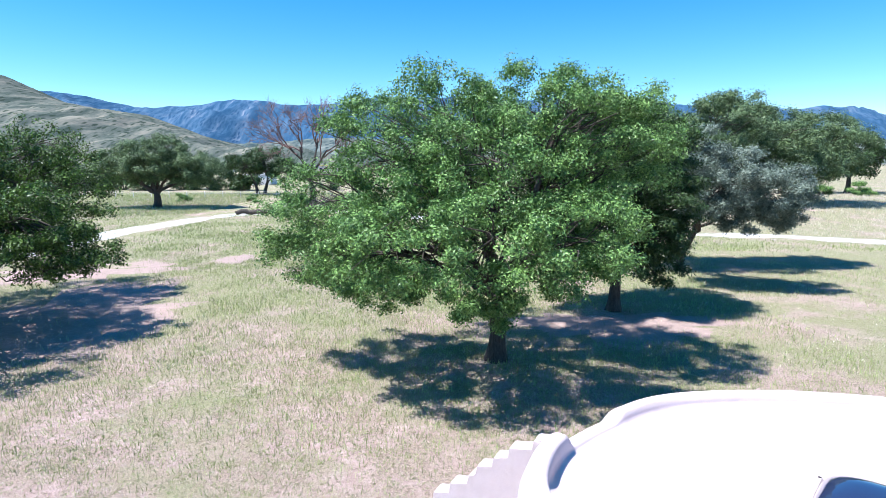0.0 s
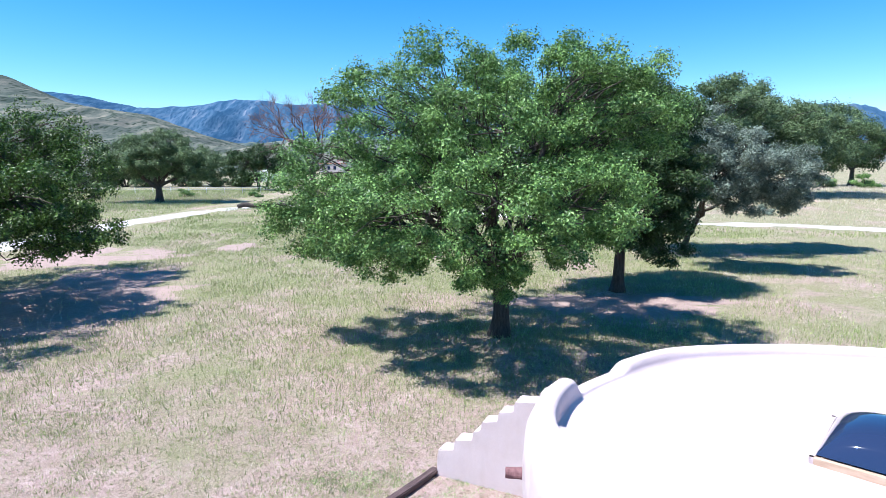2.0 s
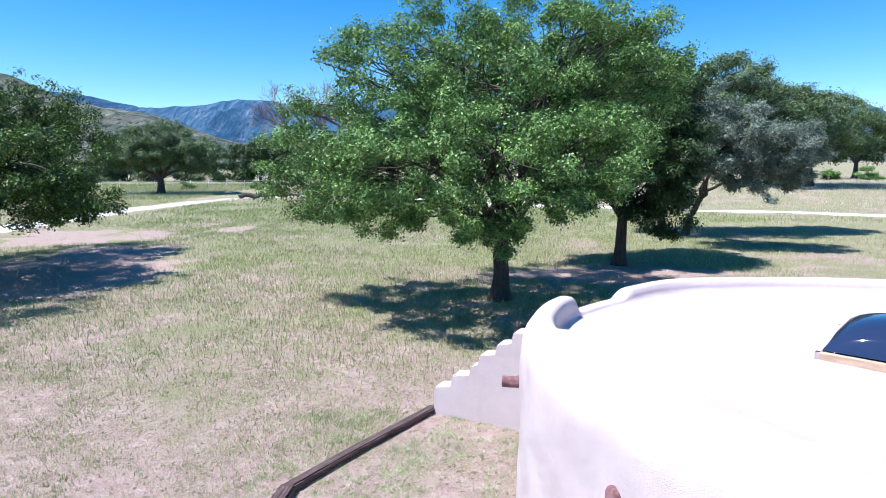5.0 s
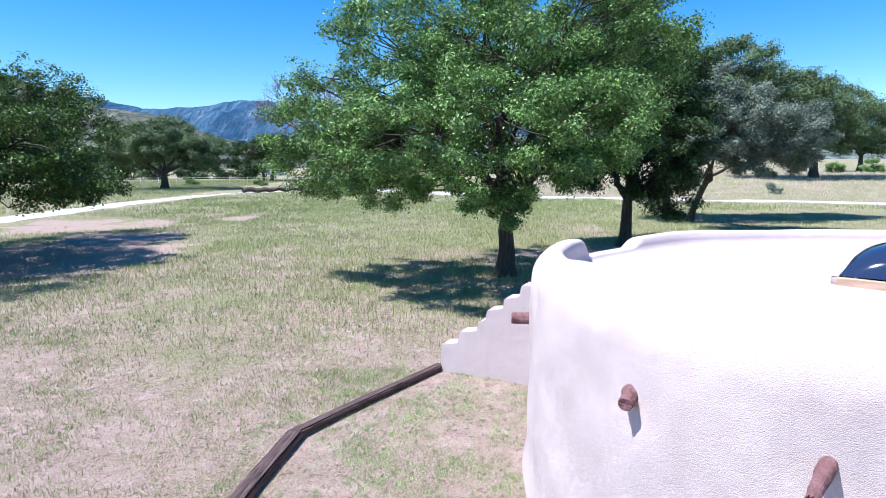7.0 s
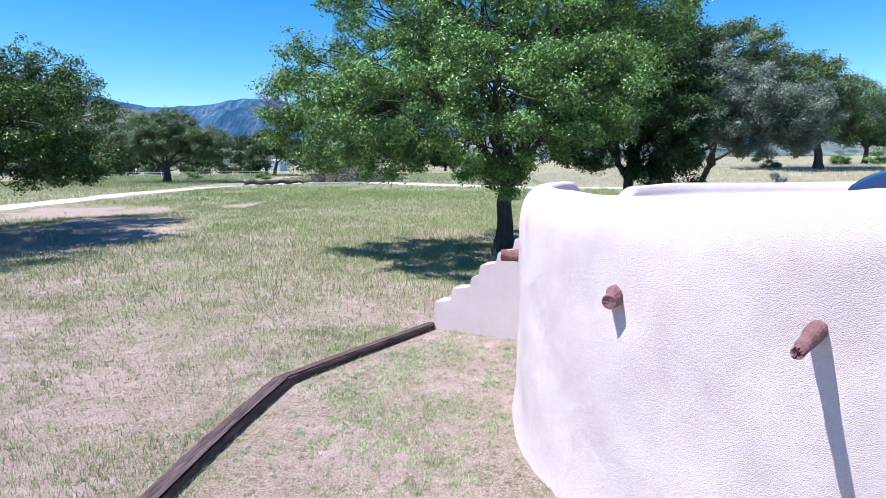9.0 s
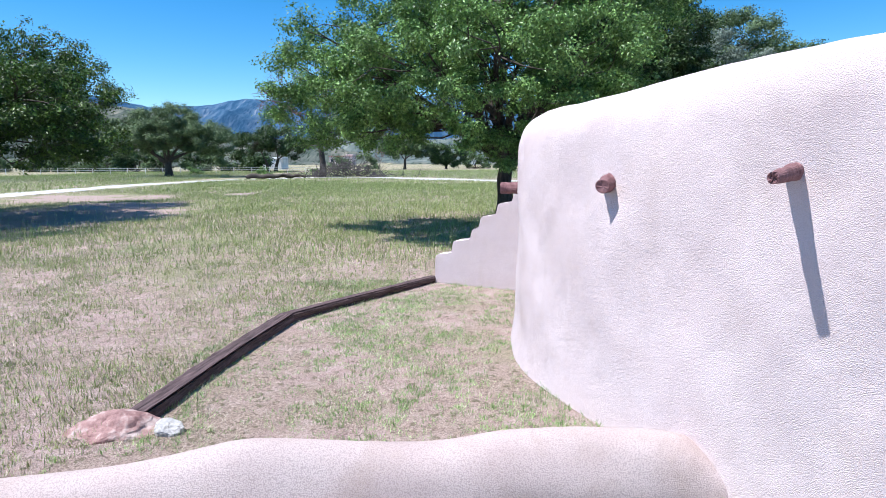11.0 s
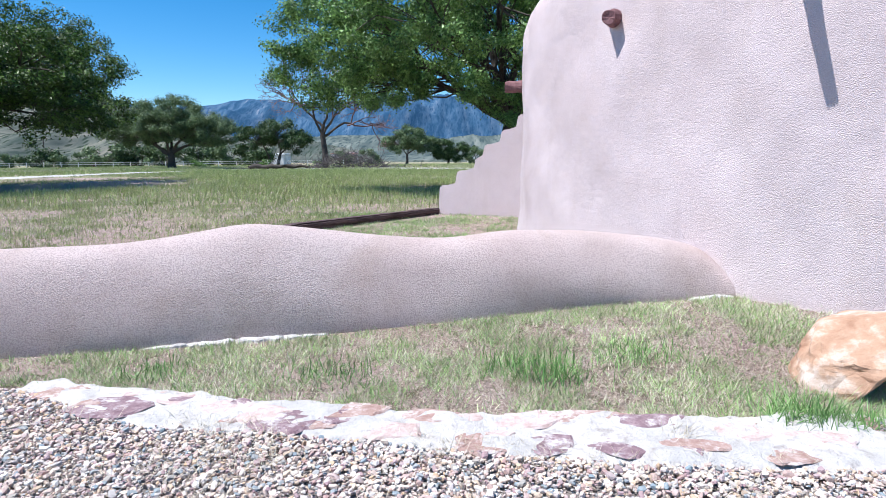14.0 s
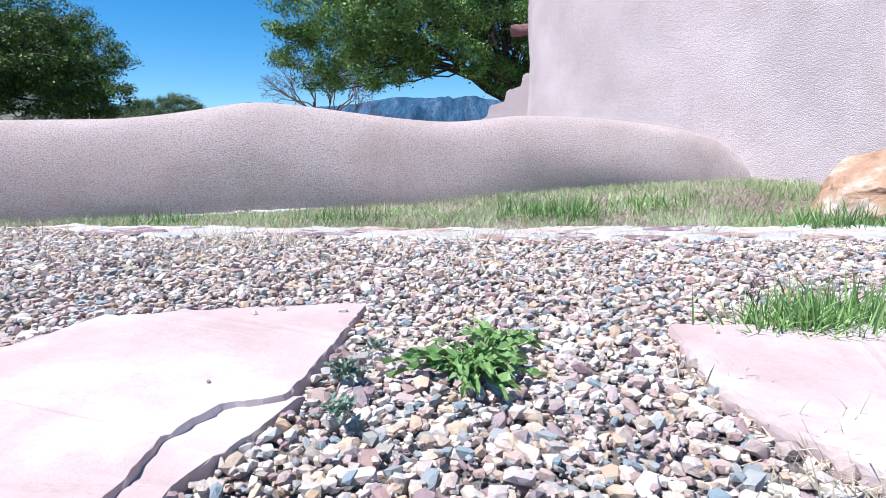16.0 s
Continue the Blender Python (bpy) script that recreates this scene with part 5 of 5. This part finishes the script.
def tufts(points, count, radius, rng):
    """Each point becomes a tuft of blades round it."""
    n = len(points)
    p = np.repeat(points, count, 0)
    p[:, :2] += rng.normal(0, radius, (n * count, 2)) * np.repeat(rng.uniform(0.4, 1.3, n), count)[:, None]
    return p


BARE = [(-23.5, 36.5, 6.0, 4.6), (-17.0, 24.5, 5.5, 8.5), (-15.2, 40.5, 1.3, 2.2), (7.0, 23.8, 5.5, 2.4)]


def not_bare(x, y):
    """Grass thins out on the bare patches."""
    f = np.ones_like(np.asarray(x, float))
    for cx, cy, rx, ry in BARE:
        f = np.minimum(f, 0.06 + step(0.7, 1.15, np.hypot((x - cx) / rx, (y - cy) / ry)))
    return f


RG = np.random.default_rng(71)
strip = lambda x, y: (y > back_y(x) - 0.05) * (y < wall_y(x)) * off_house(x, y) * (x > -2.5) * (0.16 + 0.9 * clumpy(x, y, 0.16, 2, -0.25, 0.3))
grass("lawn_grass", spread(200000, -2.5, 3.2, 1.6, 3.5, RG, strip), 0.06, 0.0026, 1.55, LAWN, "short patchy green lawn before the garden wall", 1)
grass("dry_lawn_grass", spread(330000, -2.5, 3.2, 1.6, 3.5, RG, lambda x, y: np.minimum(1.0, 1.5 * strip(x, y))), 0.055, 0.0022, 1.55, STRAW, "dry straw blades in the lawn strip", 2)
garden = lambda x, y: (y > wall_y(x) + 0.33) * off_house(x, y) * (0.12 + 0.88 * clumpy(x, y, 0.4, 5))
grass("garden_grass", tufts(spread(9000, -3.0, 1.6, 3.0, 10.5, RG, garden), 12, 0.035, RG), 0.06, 0.0038, 1.15, LAWN, "short green grass between timbers and house", 3)
grass("dry_garden_grass", tufts(spread(6500, -3.0, 1.6, 3.0, 10.5, RG, garden), 10, 0.04, RG), 0.06, 0.003, 1.3, STRAW, "straw-coloured grass between timbers and house", 4)
near = lambda x, y: (y > wall_y(x) + 0.4) * off_house(x, y) * (x < np.interp(y, [4.4, 7.8, 10.6, 11], [-2.85, -2.6, -0.55, 9])) * (0.22 + 0.78 * clumpy(x, y, 0.8, 7, -0.4, 0.5)) * not_bare(x, y)
grass("meadow_grass", tufts(spread(46000, -15, 12, 2, 21, RG, near), 8, 0.03, RG), 0.075, 0.0042, 0.95, GRASS, "thin green meadow grass with bare patches", 5)
grass("dry_meadow_grass", tufts(spread(36000, -15, 12, 2, 21, RG, near), 8, 0.035, RG), 0.075, 0.0036, 1.2, STRAW, "straw-coloured meadow grass", 6)
lush = lambda x, y: not_bare(x, y) * off_house(x, y) * step(9.5, 15, y) * step(-30, -14, x) * (0.35 + 0.85 * clumpy(x, y, 1.0, 12, -0.4, 0.3))
grass("tall_meadow_grass", spread(330000, -30, 14, 9, 58, RG, lush), 0.22, 0.007, 0.6, GRASS, "taller soft green grass round the oak", 13)
outer = lambda x, y: near(x, y) * (0.3 + 0.7 * clumpy(x, y, 0.9, 21, -0.3, 0.4))
grass("tall_meadow_grass", spread(70000, -13, -1, 4, 13, RG, outer), 0.12, 0.0036, 0.7, GRASS, "sparse upright meadow grass outside the timbers", 14)
far = lambda x, y: not_bare(x, y) * (0.1 + 0.9 * clumpy(x, y, 1.8, 9, -0.2, 0.6)) * (np.abs(x + 32) > 2.2) * off_house(x, y)
grass("meadow_grass", spread(100000, -30, 30, 18, 48, RG, far), 0.22, 0.010, 0.7, GRASS, "taller green grass across the far lawn", 7)
grass("dry_meadow_grass", spread(100000, -30, 34, 18, 48, RG, far), 0.17, 0.010, 0.9, STRAW, "dry grass across the far lawn", 8)
verge = lambda x, y: (0.3 + 0.7 * clumpy(x, y, 3.0, 4, -0.3, 0.5)) * (np.abs(x + 31) > 2.6) * (y < np.interp(x, [-34, -22, -12, 0, 8, 22, 36], [70, 78, 75, 64.5, 58.5, 52.5, 46.5]))
grass("verge_grass", spread(90000, -34, 36, 44, 80, RG, verge), 0.28, 0.022, 0.7, GRASS, "green grass on the near side of the driveway", 11)
grass("roadside_grass", spread(50000, -70, -33, 25, 85, RG, lambda x, y: 0.6 + 0 * x), 0.3, 0.022, 0.7, GRASS, "green grass beyond the driveway", 12)
field = lambda x, y: 1.0 * (np.abs(x + 31) > 3.2) * (y > np.interp(x, [-60, -22, -12, 0, 8, 22, 36, 60, 90], [58, 84, 81, 70, 64, 57.5, 51.5, 43, 36]))
grass("field_grass", spread(120000, -60, 80, 44, 110, RG, field), 0.38, 0.018, 0.8, STRAW, "pale tall grass in the field beyond the road", 9)
grass("green_field_grass", spread(60000, -75, 10, 70, 125, RG, field), 0.5, 0.026, 0.7, GRASS, "greener tall grass in the far field", 10)


wisps = lambda x, y: (y < front_y(x) + 0.1) * step(0.55, 1.3, y) * clumpy(x, y, 0.25, 33, -0.3, 0.5)
tagged(new("dry_wisps", blade_mesh("dry_wisps", spread(24000, -2.2, 2.0, 0.5, 1.9, RG, wisps) + np.array([0, 0, 0.035]), 0.06, 0.001, 1.55, np.random.default_rng(99), STRAW)),
       "thin dry grass stems strewn over the gravel", "grass", kind="stuff")


def weed(place, leaves, length, seed, label, mat=None, slim=0.15, rise=0.55):
    """A low rosette of ruffled, toothed leaves."""
    rng = np.random.default_rng(seed)
    root = thing("weed", place, label, "weed", "weeds in the gravel")
    shapes = []
    for _ in range(7):
        n = 15
        t = np.linspace(0, 1, n)
        tooth = np.where(np.arange(n) % 2 == 0, 1.25, 0.55) * rng.uniform(0.8, 1.2, n)
        w = slim * np.sin(t ** 1.3 * math.pi) ** 0.8 * tooth + 0.02
        w[-1] = 0.004
        z = 0.34 * t - 0.42 * t * t * rng.uniform(0.7, 1.2)
        ruffle = 0.05 * np.sin(t * 17 + rng.uniform(0, 6))
        l = np.stack([t + 0.04, w, z + 0.3 * w + ruffle], 1)
        c = np.stack([t, 0.03 * np.sin(t * 5 + rng.uniform(0, 6)), z - 0.02], 1)
        r = np.stack([t + 0.04, -w * rng.uniform(0.7, 1.1), z + 0.3 * w - ruffle], 1)
        v = np.stack([l, c, r], 1).reshape(-1, 3) * length
        k = (np.arange(n - 1)[:, None] * 3 + np.arange(2)[None]).ravel()
        shapes.append(mesh_of("leaf", v, np.stack([k, k + 1, k + 4, k + 3], 1), mat or WEED, False))
    for k in range(leaves):
        ob = part("leaf", shapes[k % 7], root)
        ob.rotation_euler = (rng.normal(0, 0.3), -rng.uniform(-0.1, rise), rng.uniform(0, 2 * math.pi))
        s = rng.uniform(0.4, 1.15)
        ob.scale = (s, s, s)
        ob.location = (rng.normal(0, 0.2 * length), rng.normal(0, 0.2 * length), 0.012)


weed((0.045, 0.275, -0.03), 80, 0.092, 1, "bright green leafy weed growing in gravel", None, 0.05, 0.3)
weed((0.10, 0.385, -0.03), 34, 0.075, 2, "small green weed growing in gravel", None, 0.055, 0.3)
weed((-0.125, 0.23, -0.03), 60, 0.028, 3, "bluish small weed beside the flagstone", BLUE_WEED, 0.10, 1.1)
weed((-0.105, 0.345, -0.03), 30, 0.024, 4, "bluish small weed beside the flagstone", BLUE_WEED, 0.10, 1.1)
weed((-0.11, 0.10, -0.03), 46, 0.026, 5, "bluish small weed beside the flagstone", BLUE_WEED, 0.11, 1.1)
for k, (x, y, r, n, ln) in enumerate(((0.35, 2.15, 0.10, 240, 0.085), (-0.5, 2.1, 0.12, 240, 0.075), (0.95, 2.25, 0.12, 260, 0.08), (-1.35, 2.1, 0.10, 160, 0.07), (0.64, 0.49, 0.05, 420, 0.095), (0.75, 0.52, 0.055, 420, 0.10), (1.42, 1.66, 0.08, 200, 0.13), (1.58, 1.60, 0.06, 160, 0.11), (0.52, 2.05, 0.08, 180, 0.13), (1.30, 1.72, 0.06, 90, 0.10),
                                      (0.32, 1.30, 0.01, 12, 0.12), (0.90, 1.52, 0.03, 40, 0.12), (0.06, 1.36, 0.02, 16, 0.14), (0.95, 1.15, 0.06, 60, 0.07), (-0.6, 1.3, 0.08, 60, 0.06), (-1.5, 1.6, 0.1, 90, 0.07), (0.75, 0.95, 0.05, 30, 0.07), (0.41, 0.24, 0.03, 90, 0.05), (0.45, 0.08, 0.045, 130, 0.05), (0.40, -0.03, 0.04, 90, 0.05))):
    px, py = RG.normal(x, r, n), RG.normal(y, r * 0.7, n)
    p = np.column_stack([px, py, ground_z(px, py) + 0.012])
    green = k < 10
    tagged(new("grass_tuft", blade_mesh("grass_tuft", p, ln, 0.0024 if green else 0.0012, 1.2 if green else 1.5, np.random.default_rng(90 + k), WEED if green else STRAW)),
           "loose tuft of green grass at the stones" if green else "wisp of dry grass lying on the gravel", "grass tuft", "grass tufts", "stuff")
for k, (x, y, rx, ry) in enumerate(BARE):
    patch("bare_gravel", (x, y), (rx * 0.86, ry * 0.86), PINK, "reddish bare soil patch in the lawn", 1.0 + 1.7 * k)
